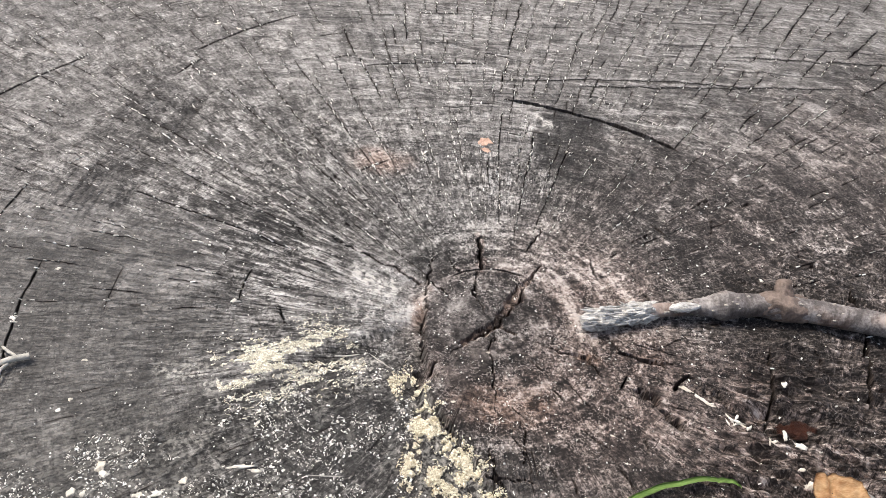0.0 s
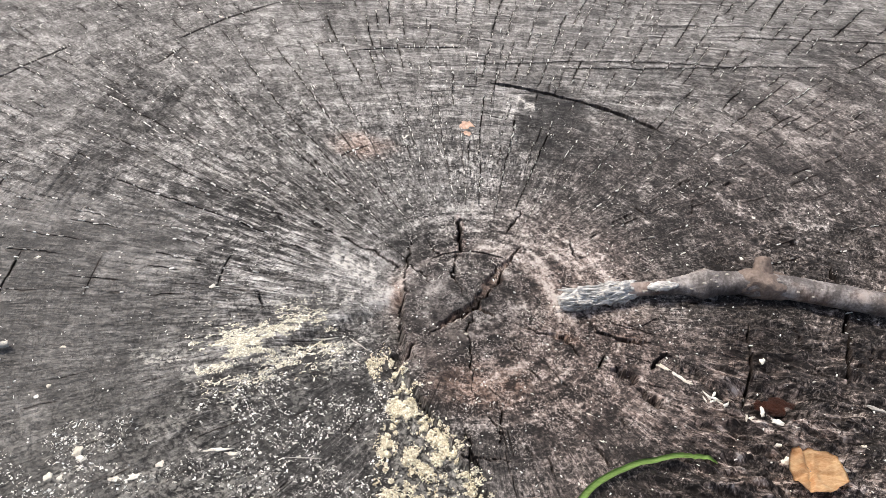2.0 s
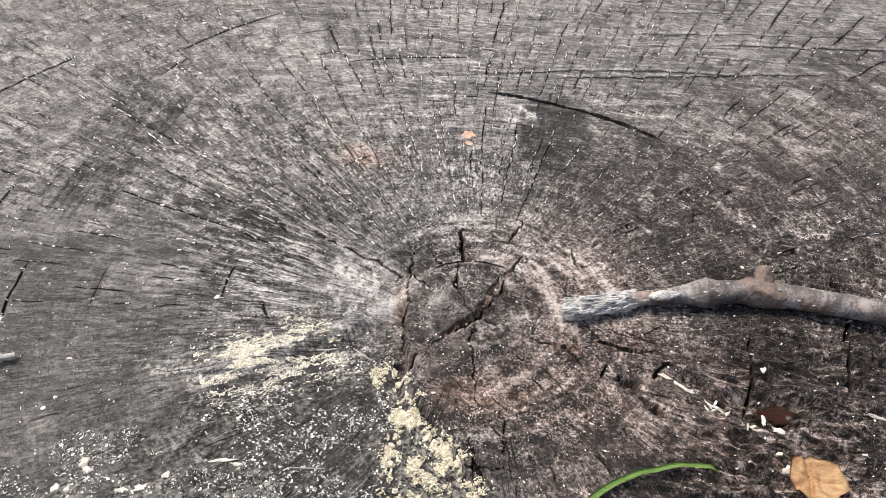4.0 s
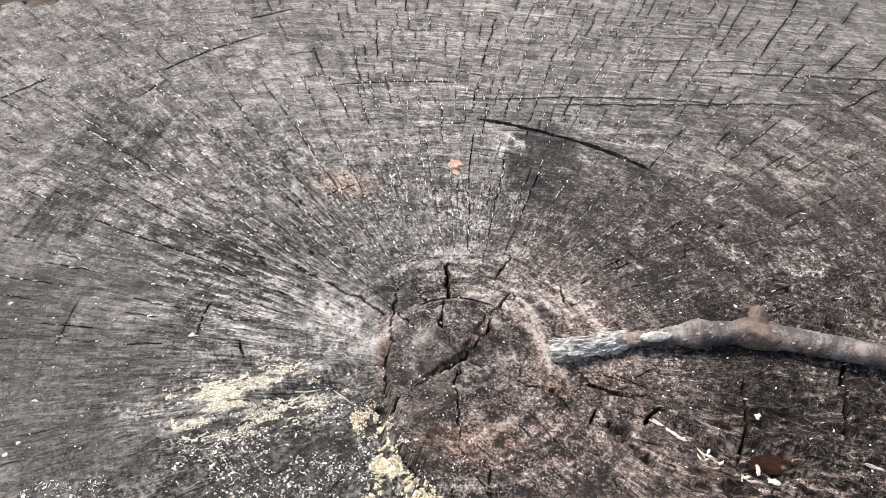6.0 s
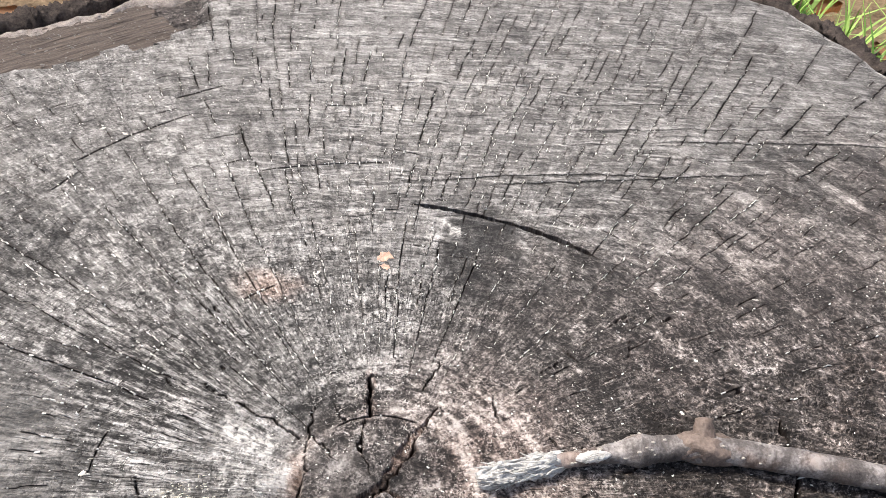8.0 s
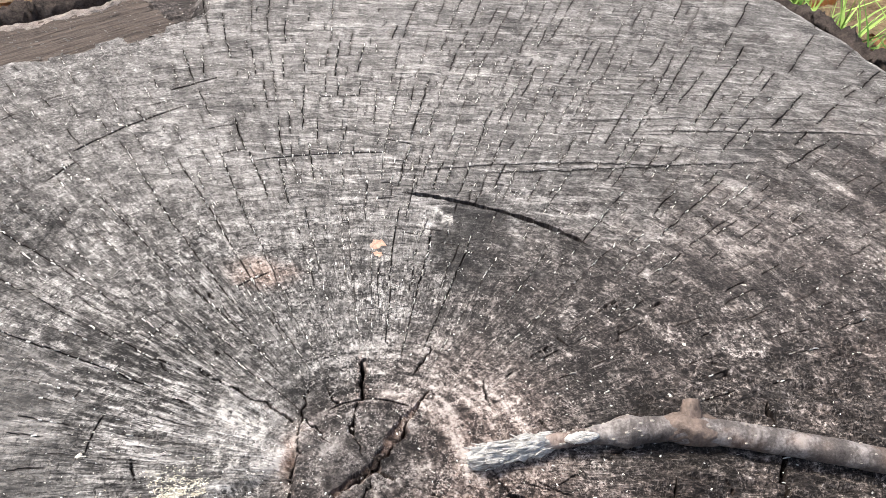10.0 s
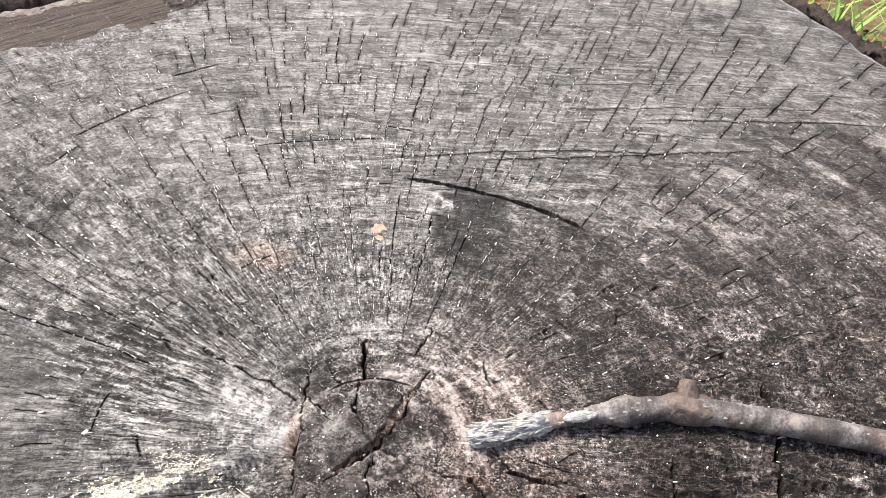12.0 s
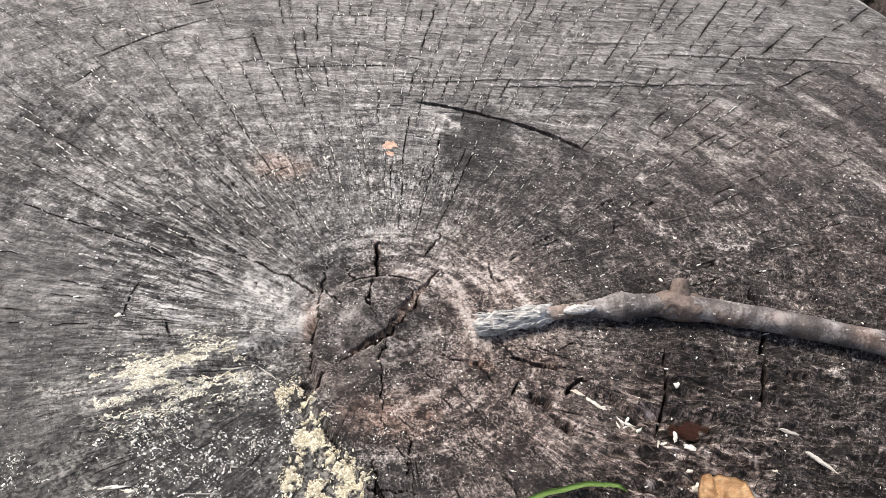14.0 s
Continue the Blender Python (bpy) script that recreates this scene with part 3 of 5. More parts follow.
rift(-0.0318, 0.008, -0.0325, -0.02, 0.6, 0.4, 3)


def build_face():
    """Sawn face as a fan of columns that follow the checks and rows that follow the rings."""
    # checks that lie one behind the other share a column
    tracks = []
    for one in sorted(radial_checks):
        home = next((g for g in tracks[-3:] if one[0] - g[0][0] < radians(0.55) and all(one[1] > o[2] + 0.002 or one[2] < o[1] - 0.002 for o in g)), None)
        if home:
            home.append(one)
        elif not tracks or one[0] - np.mean([o[0] for o in tracks[-1]]) > radians(0.3):
            tracks.append([one])
    tracks.sort(key=lambda g: np.mean([o[0] for o in g]))
    # rows
    merged = []
    for sh in sorted(ring_shakes):
        if merged and sh[0] - merged[-1][0] < 0.005:
            merged[-1][1].append(sh)
        else:
            merged.append([sh[0], [sh]])
    k = len(tracks)
    th_c = np.array([np.mean([o[0] for o in g]) for g in tracks])
    gaps = np.append(th_c[1:], th_c[0] + 2 * math.pi) - th_c
    # radial positions of the rows, as a share list between shake rows
    fixed = [0.0] + [m[0] for m in merged] + [0.375]
    spec = []  # (lower shake index, share) for plain rows; (index, side) for shake rows
    for i in range(len(fixed) - 1):
        if i > 0:
            spec += [(i, -1.0, 0.0), (i, -0.7, 0.0), (i, 0.0, 0.0), (i, 0.7, 0.0), (i, 1.0, 0.0)]
        lo, hi = fixed[i], fixed[i + 1]
        fine = 0.00062 if hi < 0.13 else (0.0009 if hi < 0.25 else 0.0012)
        n = max(1, int((hi - lo) / fine))
        for j in range(1, n):
            spec.append((i, 9.0, j / n))
    rim = 120
    # columns
    cols = []
    for i in range(k):
        cols += [(i, -1.0, 0.0), (i, -0.65, 0.0), (i, 0.0, 0.0), (i, 0.65, 0.0), (i, 1.0, 0.0)]
        n = max(2, int(gaps[i] / radians(0.32)))
        for j in range(1, n):
            cols.append((i, 9.0, j / n))
    nc, nr = len(cols), len(spec) + rim
    ci = np.array([c[0] for c in cols])
    cs = np.array([c[1] for c in cols])
    cj = np.array([c[2] for c in cols])
    th0 = np.where(cs > 5, th_c[ci] + cj * gaps[ci], th_c[ci])
    sq = squash(th0)

    # rows: radius (nr, nc)
    def shake_state(i):
        """Centre radius, half width and depth of shake row i for every column."""
        if i == 0:
            return np.full(nc, 0.00005), np.zeros(nc), np.zeros(nc)
        if i == len(fixed) - 1:
            return np.full(nc, 0.375), np.zeros(nc), np.zeros(nc)
        r = np.full(nc, fixed[i])
        w, dep = np.full(nc, 0.00005), np.zeros(nc)
        for (rr, a0, a1, width, depth, drift) in merged[i - 1][1]:
            d = np.angle(np.exp(1j * (th0 + twist(th0) * beyond(rr) - (a0 + a1) / 2)))
            u = np.clip(d / ((a1 - a0) / 2), -1.6, 1.6)
            on = step(0, 0.22, 1 - np.abs(u)) * (0.35 + 1.1 * fbm(th0 * rr / 0.003, th0 * 0 + i, 2, 5))
            near = 1 - step(1.0, 1.6, np.abs(u))
            r = r + near * (rr - fixed[i] + drift * u / 2 + (0.0012 + 2.2 * max(0, width - 0.0012) * (rr < 0.18)) * (fbm(th0 * rr / 0.006, th0 * 0 + i * 3.3, 3) - 0.5))
            w = np.maximum(w, on * width / 2)
            dep = np.maximum(dep, depth * step(0.02, 0.3, on))
        return r, w, dep

    states = [shake_state(i) for i in range(len(fixed))]
    R = np.zeros((nr, nc))
    dz = np.zeros((nr, nc))
    for q, (i, side, share) in enumerate(spec):
        r, w, dep = states[i]
        if side < 5:
            R[q] = r + side * w
            if abs(side) < 0.9:
                dz[q] = -dep
        else:
            r2, w2, _ = states[i + 1]
            lo, hi = r + w, r2 - w2
            R[q] = lo + (hi - lo) * share
    R[: len(spec)] *= sq
    R[: len(spec)] = np.maximum.accumulate(R[: len(spec)], axis=0)
    edge = outline(th0)
    for j in range(rim):
        R[len(spec) + j] = 0.375 * sq + (edge - 0.375 * sq) * (j + 1) / rim

    # columns: angle (nr, nc)
    C = np.zeros((nr, k))
    W = np.zeros((nr, k))
    D = np.zeros((nr, k))
    first = [int(np.argmax(ci == i)) for i in range(k)]
    for i, track in enumerate(tracks):
        Rm = R[:, first[i]]
        track = sorted(track, key=lambda o: o[1])
        room = 0.36 * min(gaps[i], gaps[i - 1])
        bends = [q for o in track for q in ((o[1], o[0] - o[5]), (o[2], o[0] + o[5]))]
        path = np.interp(Rm, [q[0] for q in bends], [q[1] for q in bends])
        ragged = 0.0010 * (fbm(Rm / 0.0075, Rm * 0 + i * 5.3, 3, 2) - 0.5) + 0.003 * (vnoise(Rm / 0.05, Rm * 0 + i * 2.9, 4) - 0.5) + 0.0013 * (LATTICE[np.floor(Rm / 0.0105 + i * 0.37).astype(int) % 256, (i * 11) % 256] - 0.5)
        C[:, i] = th_c[i] + np.clip(path - th_c[i] + ragged / np.maximum(Rm, 0.012), -room, room)
        for q, (ang, r0, r1, width, depth, lean) in enumerate(track):
            u = (Rm - (r0 + r1) / 2) / max(1e-6, (r1 - r0) / 2)
            on = step(0.0, 0.18, 1 - np.abs(u))
            if r1 - r0 > 0.05:
                broken = fbm(Rm / 0.0075, Rm * 0 + i * 7.1 + q, 2, 3)
                on = on * (step(0.2, 0.3, broken) if width > 0.00075 else step(0.32, 0.42, broken))
            on = on * (0.6 + 0.7 * vnoise(Rm / 0.003, Rm * 0 + i * 1.7, 8))
            W[:, i] = np.maximum(W[:, i], on * width / 2)
            D[:, i] = np.maximum(D[:, i], depth * step(0.05, 0.4, on))
        W[:, i] = np.minimum(np.maximum(W[:, i], 0.00004) / np.maximum(Rm, 0.002), 0.4 * room)
    nxt = (ci + 1) % k
    turn = np.where(nxt == 0, 2 * math.pi, 0.0)
    TH = np.where(cs > 5, (C[:, ci] + W[:, ci]) * (1 - cj) + (C[:, nxt] + turn - W[:, nxt]) * cj, C[:, ci] + np.where(cs > 5, 0, cs) * W[:, ci])
    dz = np.minimum(dz, np.where(np.abs(cs) < 0.9, -D[:, ci], 0.0))

    TH = TH + twist(TH) * beyond(R)
    edge = outline(TH[-1])
    base = R[len(spec) - 1]
    for j in range(rim):
        R[len(spec) + j] = base + (edge - base) * (j + 1) / rim
    X, Y = R * np.cos(TH), R * np.sin(TH)
    TD = np.degrees(np.angle(np.exp(1j * TH)))
    n_edge = (fbm(X * 90, Y * 90, 4, 21) - 0.5)

    # relief
    Z = 0.004 * (fbm(X * 9, Y * 9, 3, 1) - 0.5) + 0.0011 * (fbm(X * 70, Y * 70, 3, 2) - 0.5)
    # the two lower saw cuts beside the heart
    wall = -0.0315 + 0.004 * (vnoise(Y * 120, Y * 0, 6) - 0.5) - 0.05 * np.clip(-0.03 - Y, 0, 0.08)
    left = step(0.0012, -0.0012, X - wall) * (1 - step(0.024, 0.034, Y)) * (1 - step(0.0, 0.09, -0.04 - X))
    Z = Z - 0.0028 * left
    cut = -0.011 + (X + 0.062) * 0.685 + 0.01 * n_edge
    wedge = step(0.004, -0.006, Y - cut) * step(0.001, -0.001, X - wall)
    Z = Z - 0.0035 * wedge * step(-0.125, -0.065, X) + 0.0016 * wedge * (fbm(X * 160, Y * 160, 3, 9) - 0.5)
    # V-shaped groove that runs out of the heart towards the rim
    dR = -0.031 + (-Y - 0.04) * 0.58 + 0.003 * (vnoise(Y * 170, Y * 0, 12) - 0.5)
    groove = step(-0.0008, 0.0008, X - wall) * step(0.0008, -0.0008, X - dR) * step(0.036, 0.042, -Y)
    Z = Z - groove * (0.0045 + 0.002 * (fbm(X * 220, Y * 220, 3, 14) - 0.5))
    # rough torn quarter
    torn = step(0.085, 0.13, R) * step(-75, -50, TD) * (1 - step(-22, 4, TD)) + 0.45 * step(0.09, 0.13, R) * step(-15, -5, TD) * (1 - step(14, 26, TD))
    fibre = fbm((X * 0.96 - Y * 0.28) * 85, (X * 0.28 + Y * 0.96) * 330, 4, 16)
    Z = Z + torn * (0.014 * (fibre - 0.52) - 0.001)
    hollow = spot(X, Y, 0.122, -0.046, 0.018, 0.009, -8)
    Z = Z - 0.007 * hollow * (0.5 + fbm(X * 260, Y * 260, 3, 67))
    jag_x, jag_y = 0.0046 * (fbm(X * 260, Y * 260, 5, 51) - 0.5), 0.0046 * (fbm(X * 260, Y * 260, 5, 52) - 0.5)
    for px, py, rx, ry, dd in ((0.064, -0.037, 0.0045, 0.002, 6), (0.0735, -0.048, 0.005, 0.002, 6), (-0.031, -0.03, 0.004, 0.005, 5), (0.094, -0.035, 0.01, 0.002, 3)):
        Z = Z - dd / 1000 * spot(X + jag_x * 1.5, Y + jag_y * 1.5, px, py, rx, ry, -38, 0.5)
    # star of cracks in the heart: from, to, half width at each end and depth in mm
    star, lit = np.zeros_like(X), np.zeros_like(X)
    ragged_w = 0.45 + 1.1 * fbm(X * 420, Y * 420, 2, 54)
    for ax, ay, bx, by, w0, w1, dd in heart_rifts:
        d, k, _ = near_line(X + jag_x, Y + jag_y, ax, ay, bx, by)
        half = (w0 + (w1 - w0) * k) * 0.55 / 1000 * ragged_w
        star = np.maximum(star, dd / 1000 * step(1.25, 0.8, d / half))
        star = np.maximum(star, dd * 0.09 / 1000 * step(3.0, 0.8, d / half) * ragged_w)
        lit = np.maximum(lit, step(4.2, 2.4, d / half) * (1 - step(1.4, 0.9, d / half)) * min(1.0, max(w0, w1)))
    # short splits strewn over the rotten quarter, the lower heart and the left side
    cr = np.random.default_rng(23)
    for kind, count in (("right", 38), ("low", 12), ("left", 5)):
        for _ in range(count):
            if kind == "right":
                rr0, tt0 = cr.uniform(0.06, 0.19), radians(cr.uniform(-48, 40))
                way = tt0 + cr.normal(0, 0.3) + (math.pi / 2 if cr.random() < 0.25 else 0)
                lng = cr.uniform(0.002, 0.008)
            elif kind == "low":
                rr0, tt0 = cr.uniform(0.03, 0.1), radians(cr.uniform(-100, -40))
                way, lng = tt0 + cr.normal(0, 0.5), cr.uniform(0.002, 0.006)
            else:
                rr0, tt0 = cr.uniform(0.05, 0.13), radians(cr.uniform(125, 185))
                way, lng = tt0 + cr.normal(0, 0.2) + (math.pi / 2 if cr.random() < 0.35 else 0), cr.uniform(0.002, 0.006)
            mx, my = rr0 * math.cos(tt0), rr0 * math.sin(tt0)
            box = (np.abs(X - mx) < lng + 0.006) & (np.abs(Y - my) < lng + 0.006)
            d, k, _ = near_line(X[box] + jag_x[box] * 0.5, Y[box] + jag_y[box] * 0.5, mx - lng * math.cos(way), my - lng * math.sin(way), mx + lng * math.cos(way), my + lng * math.sin(way))
            half = cr.uniform(0.00014, 0.00034) * np.sin(math.pi * (0.1 + 0.8 * k)) * ragged_w[box]
            star[box] = np.maximum(star[box], 0.004 * step(1.3, 0.7, d / half))
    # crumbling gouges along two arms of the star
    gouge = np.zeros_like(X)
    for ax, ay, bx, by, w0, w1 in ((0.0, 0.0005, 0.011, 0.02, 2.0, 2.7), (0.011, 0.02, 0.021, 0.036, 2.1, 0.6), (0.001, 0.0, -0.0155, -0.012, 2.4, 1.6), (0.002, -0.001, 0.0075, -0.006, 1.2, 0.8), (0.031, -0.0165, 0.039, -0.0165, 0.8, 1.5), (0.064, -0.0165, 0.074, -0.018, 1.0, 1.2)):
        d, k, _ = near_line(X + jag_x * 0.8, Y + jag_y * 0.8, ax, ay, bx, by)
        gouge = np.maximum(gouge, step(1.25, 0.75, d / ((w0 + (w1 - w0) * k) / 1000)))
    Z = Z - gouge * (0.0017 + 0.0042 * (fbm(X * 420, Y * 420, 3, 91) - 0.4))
    Z = Z - star
    # saw scratches along shallow arcs
    for a0, b0, c0, x0, x1, dd in ((0.2065, 0.215, -0.72, 0.02, 0.2, 1.8), (0.205, 0.08, 0.1, 0.055, 0.26, 1.7), (0.262, 0.1, -0.1, 0.12, 0.33, 1.2), (0.325, 0.04, -0.1, 0.0, 0.3, 0.6), (0.245, 0.13, -0.2, 0.17, 0.34, 1.7)):
        d = Y - (a0 + b0 * X + c0 * X * X)
        run = step(x0, x0 + 0.02, X) * (1 - step(x1 - 0.03, x1, X)) * (0.5 + fbm(X * 60, Y * 8, 2, 77))
        d = d + 0.0016 * (fbm(X * 130, Y * 20, 3, 78) - 0.5)
        Z = Z + dd * 0.35 / 1000 * run * step(-0.0004, 0.0004, d) * (1 - step(0.004, 0.02, d))
    # kerf marks that cross the left side
    kd = X * 0.985 - Y * 0.17
    kerf = np.exp(-((kd * 235 - np.round(kd * 235)) / 0.16) ** 2) * step(0.45, 0.6, vnoise(np.round(kd * 235) + 0.5, (X * 0.17 + Y * 0.985) * 22, 22)) * step(-0.09, -0.15, X)
    hatch = np.clip(spot(X, Y, -0.184, 0.144, 0.024, 0.026, -10) + spot(X, Y, -0.197, 0.082, 0.018, 0.024, -10), 0, 1)
    Z = Z - 0.0006 * kerf * (0.2 + hatch)
    # torn ledge by the rim
    chunk = np.floor((X * 0.779 + Y * 0.627) / 0.017 + 0.6 * (fbm(X * 70, Y * 70, 2, 35) - 0.5)).astype(int)
    shelf_line = 0.3905 + 0.011 * (fbm(X * 40, Y * 40, 3, 31) - 0.5) + 0.014 * (LATTICE[chunk % 256, 19] - 0.5) + 0.012 * step(-0.21, -0.24, X)
    across = -X * 0.627 + Y * 0.779
    shelf = step(-0.001, 0.001, across - shelf_line) * (1 - step(-0.145, -0.125, X + 0.03 * n_edge))
    Z = Z - 0.010 * shelf + 0.0022 * shelf * (vnoise(across * 420, (X * 0.78 + Y * 0.63) * 18, 33) - 0.5)
    Z = Z - (0.003 + 0.009 * step(70, 95, TD)) * step(0.975, 1.0, R / edge) * (0.4 + fbm(X * 60, Y * 60, 2, 3))
    dz = dz * (1 - shelf)
    Z = Z + dz

    # stains and wear, lit edges put into colour; groove and hollow toned darker
    yb = 0.098 + 0.81 * X - 0.6 * X * X
    low = step(-0.03, 0.075, yb - Y + 0.11 * n_edge) * step(-0.005, 0.05, X)
    halo = spot(X, Y, 0.028, -0.004, 0.058, 0.07, 0, 0.4) * (1 - spot(X, Y, 0.0, 0.0, 0.034, 0.034, 0, 0.15))
    blotch = fbm(X * 24, Y * 24, 4, 41)
    bands = fbm(R * 120 + 0.6 * n_edge, TH * 6.0, 3, 46)
    near_heart = 0.55 + 0.45 * step(0.085, 0.14, R + 0.04 * n_edge)
    low = low * (1 - 0.2 * step(16, 32, TD) * step(0.15, 0.22, R + 0.05 * n_edge))
    low = low * (1 - 0.3 * step(30, 46, TD))
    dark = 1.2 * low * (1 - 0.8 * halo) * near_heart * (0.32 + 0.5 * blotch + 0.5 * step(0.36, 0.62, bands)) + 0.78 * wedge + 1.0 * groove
    dark = np.maximum(dark, 1.0 * spot(X, Y, 0.052, 0.146, 0.021, 0.04, -8, 0.25) * (0.6 + 0.8 * blotch))
    dark = np.maximum(dark, 0.85 * step(0.085, 0.115, R + 0.02 * n_edge) * step(-30, -18, TD) * (1 - step(30, 46, TD)) * (0.7 + 0.5 * blotch))
    rr = R + 0.0035 * n_edge + 0.0012 * np.sin(TH * 3 + 1)
    hoop = np.exp(-((rr - 0.029) / 0.005) ** 2) * 0.75 + np.exp(-((rr - 0.0475) / 0.005) ** 2) * 0.38 + np.exp(-((rr - 0.0135) / 0.0035) ** 2) * 0.4
    dark = np.maximum(dark, hoop * (0.45 + 0.9 * blotch))
    dark = np.maximum(dark, 0.3 * (1 - step(0.033, 0.037, rr)))
    dark = np.maximum(dark, 0.85 * step(0.05, 0.053, rr) * (1 - step(0.058, 0.0605, rr)) * step(60, 72, TD) * (1 - step(134, 140, TD)))
    dark = np.maximum(dark, 0.8 * step(0.036, 0.039, rr) * (1 - step(0.055, 0.06, rr)) * step(80, 92, TD) * (1 - step(136, 146, TD)))
    heart_low = step(-0.036, -0.032, X) * (1 - step(-0.02, 0.0, Y)) * (1 - step(0.11, 0.14, R)) * (1 - groove)
    dark = np.maximum(dark, heart_low * (0.5 + 0.9 * fbm(X * 55, Y * 55, 3, 63)))
    rays = fbm(TH * 62, R * 110, 4, 44)
    dark = np.maximum(dark, step(0.5, 0.57, rays) * spot(X, Y, -0.098, 0.045, 0.058, 0.03, -22, 0.6))
    for px, py, rx, ry, tn, amt in ((-0.194, 0.142, 0.013, 0.024, -10, 1.0), (-0.171, 0.146, 0.006, 0.026, -12, 1.1), (-0.193, 0.085, 0.014, 0.021, -8, 1.2), (-0.086, 0.27, 0.012, 0.045, 18, 0.6), (-0.118, 0.297, 0.012, 0.01, 20, 0.55), (0.107, 0.3, 0.014, 0.014, 0, 0.4), (-0.13, 0.105, 0.05, 0.012, -28, 0.35), (-0.2, -0.02, 0.035, 0.06, 10, 0.75), (-0.17, -0.06, 0.035, 0.03, 10, 0.75), (-0.145, -0.012, 0.035, 0.02, 12, 0.6), (0.29, 0.235, 0.06, 0.026, 8, 1.2), (0.215, 0.222, 0.035, 0.012, 14, 0.8)):
        dark = np.maximum(dark, 0.58 * amt * slab(X + 0.006 * n_edge, Y + 0.008 * (rays - 0.5), px, py, rx, ry, tn, 0.12) * (0.75 + 0.35 * rays))
    dark = np.maximum(dark, kerf * (0.06 + 0.5 * hatch))
    dark = np.maximum(dark, 0.32 * torn * (0.35 + 1.1 * fbm((X * 0.96 - Y * 0.28) * 60, (X * 0.28 + Y * 0.96) * 240, 3, 64)))
    # tone of the blocks between checks and rings
    gap_id = np.where(cs > 5, ci, ci)[None, :] + np.zeros_like(R, dtype=int)
    ring_id = np.floor(R / 0.011 + LATTICE[gap_id % 256, 7] * 5).astype(int)
    block = LATTICE[(gap_id * 7) % 256, (ring_id * 13) % 256]
    block = 0.5 + (block - 0.5) * step(0.08, 0.14, R)
    dark = np.maximum(dark, 0.22 * (block < 0.06) * step(0.16, 0.2, R) * step(20, 60, TD) * (1 - step(120, 135, TD)))
    block = np.clip(block, 0.15, 1)
    dark = np.maximum(dark, 0.75 * shelf)
    dark = np.maximum(dark, 1.2 * spot(X + 0.03 * n_edge, Y, 0.045, -0.105, 0.06, 0.04, 0, 0.6) * (0.3 + 1.1 * fbm(X * 70, Y * 70, 3, 95)))
    pale = 0.98 * spot(X + 0.02 * n_edge, Y, -0.054, 0.024, 0.03, 0.014, -32, 0.8) * step(0.36, 0.62, rays * 0.6 + fbm(X * 130, Y * 130, 3, 66) * 0.4)
    pale = np.maximum(pale, 0.7 * spot(X + 0.03 * n_edge, Y, -0.07, 0.012, 0.05, 0.028, -15, 0.9) * step(0.4, 0.56, fbm(TH * 20, R * 60, 3, 68)))
    pale = np.maximum(pale, 0.5 * spot(X, Y, -0.058, 0.118, 0.014, 0.01, -15, 0.6))
    pale = np.maximum(pale, 0.9 * spot(X + 0.02 * n_edge, Y, 0.036, 0.168, 0.013, 0.014, 0, 0.7) * step(0.38, 0.56, fbm(X * 150, Y * 150, 3, 65)))
    pale = np.maximum(pale, 0.65 * spot(X, Y, -0.095, 0.035, 0.055, 0.02, -25, 0.6) * step(0.5, 0.58, 1 - rays))
    pale = np.maximum(pale, 0.42 * halo * step(0.3, 0.6, blotch))
    pale = np.maximum(pale, 0.65 * (np.exp(-((rr - 0.021) / 0.004) ** 2) + np.exp(-((rr - 0.04) / 0.003) ** 2) * (X > -0.01)) * step(0.35, 0.6, fbm(X * 90, Y * 90, 3, 72)))
    pale = np.maximum(pale, 0.8 * spot(X + 0.012 * n_edge, Y, -0.046, 0.012, 0.016, 0.026, 20, 0.6) * step(0.0, -0.0015, X - wall) * step(0.3, 0.6, fbm(X * 160, Y * 160, 3, 69)))
    pale = np.maximum(pale, 0.1 * (1 - step(0.05, 0.075, rr)))
    pale = np.maximum(pale, 0.08 * spot(X, Y, -0.02, 0.13, 0.07, 0.07, 0, 0.8))
    pale = np.maximum(pale, 0.22 * step(0.2, 0.3, Y) * step(0.22, -0.02, X) * (1 - shelf) * (0.5 + blotch))
    pale = np.maximum(pale, 0.62 * step(0.5, 0.6, fbm(R * 130 + 0.5 * n_edge, TH * 9, 3, 50)) * step(-0.03, 0.075, yb - Y + 0.11 * n_edge) * step(0.12, 0.2, R) * step(2, 22, TD) * (0.4 + rays))
    pale = np.maximum(pale, 0.5 * step(0.55, 0.75, fbm(X * 60, Y * 60, 3, 61)) * heart_low)
    strand = step(0.48, 0.64, fbm((X * 0.8 - Y * 0.6) * 45, (X * 0.6 + Y * 0.8) * 260, 4, 97)) * spot(X + 0.03 * n_edge, Y, 0.105, -0.062, 0.05, 0.026, -38, 0.7)
    pale = np.maximum(pale, 0.75 * strand)
    pale = np.maximum(pale, 0.17 * step(0.03, 0.09, Y) * step(0.0, -0.06, X) * (1 - shelf) * (0.6 + 0.8 * blotch))
    dark = dark * (1 - 0.6 * spot(X + 0.03 * n_edge, Y, 0.125, -0.07, 0.05, 0.03, -38, 0.7))
    pale = np.maximum(pale, 0.6 * spot(X + 0.03 * n_edge, Y, 0.255, 0.155, 0.06, 0.028, -30, 0.7) * step(0.42, 0.6, fbm(R * 110, TH * 8, 3, 98)))
    pale = np.maximum(pale, 0.4 * step(0.988, 0.994, R / edge))
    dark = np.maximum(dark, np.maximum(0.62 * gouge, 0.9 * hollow))
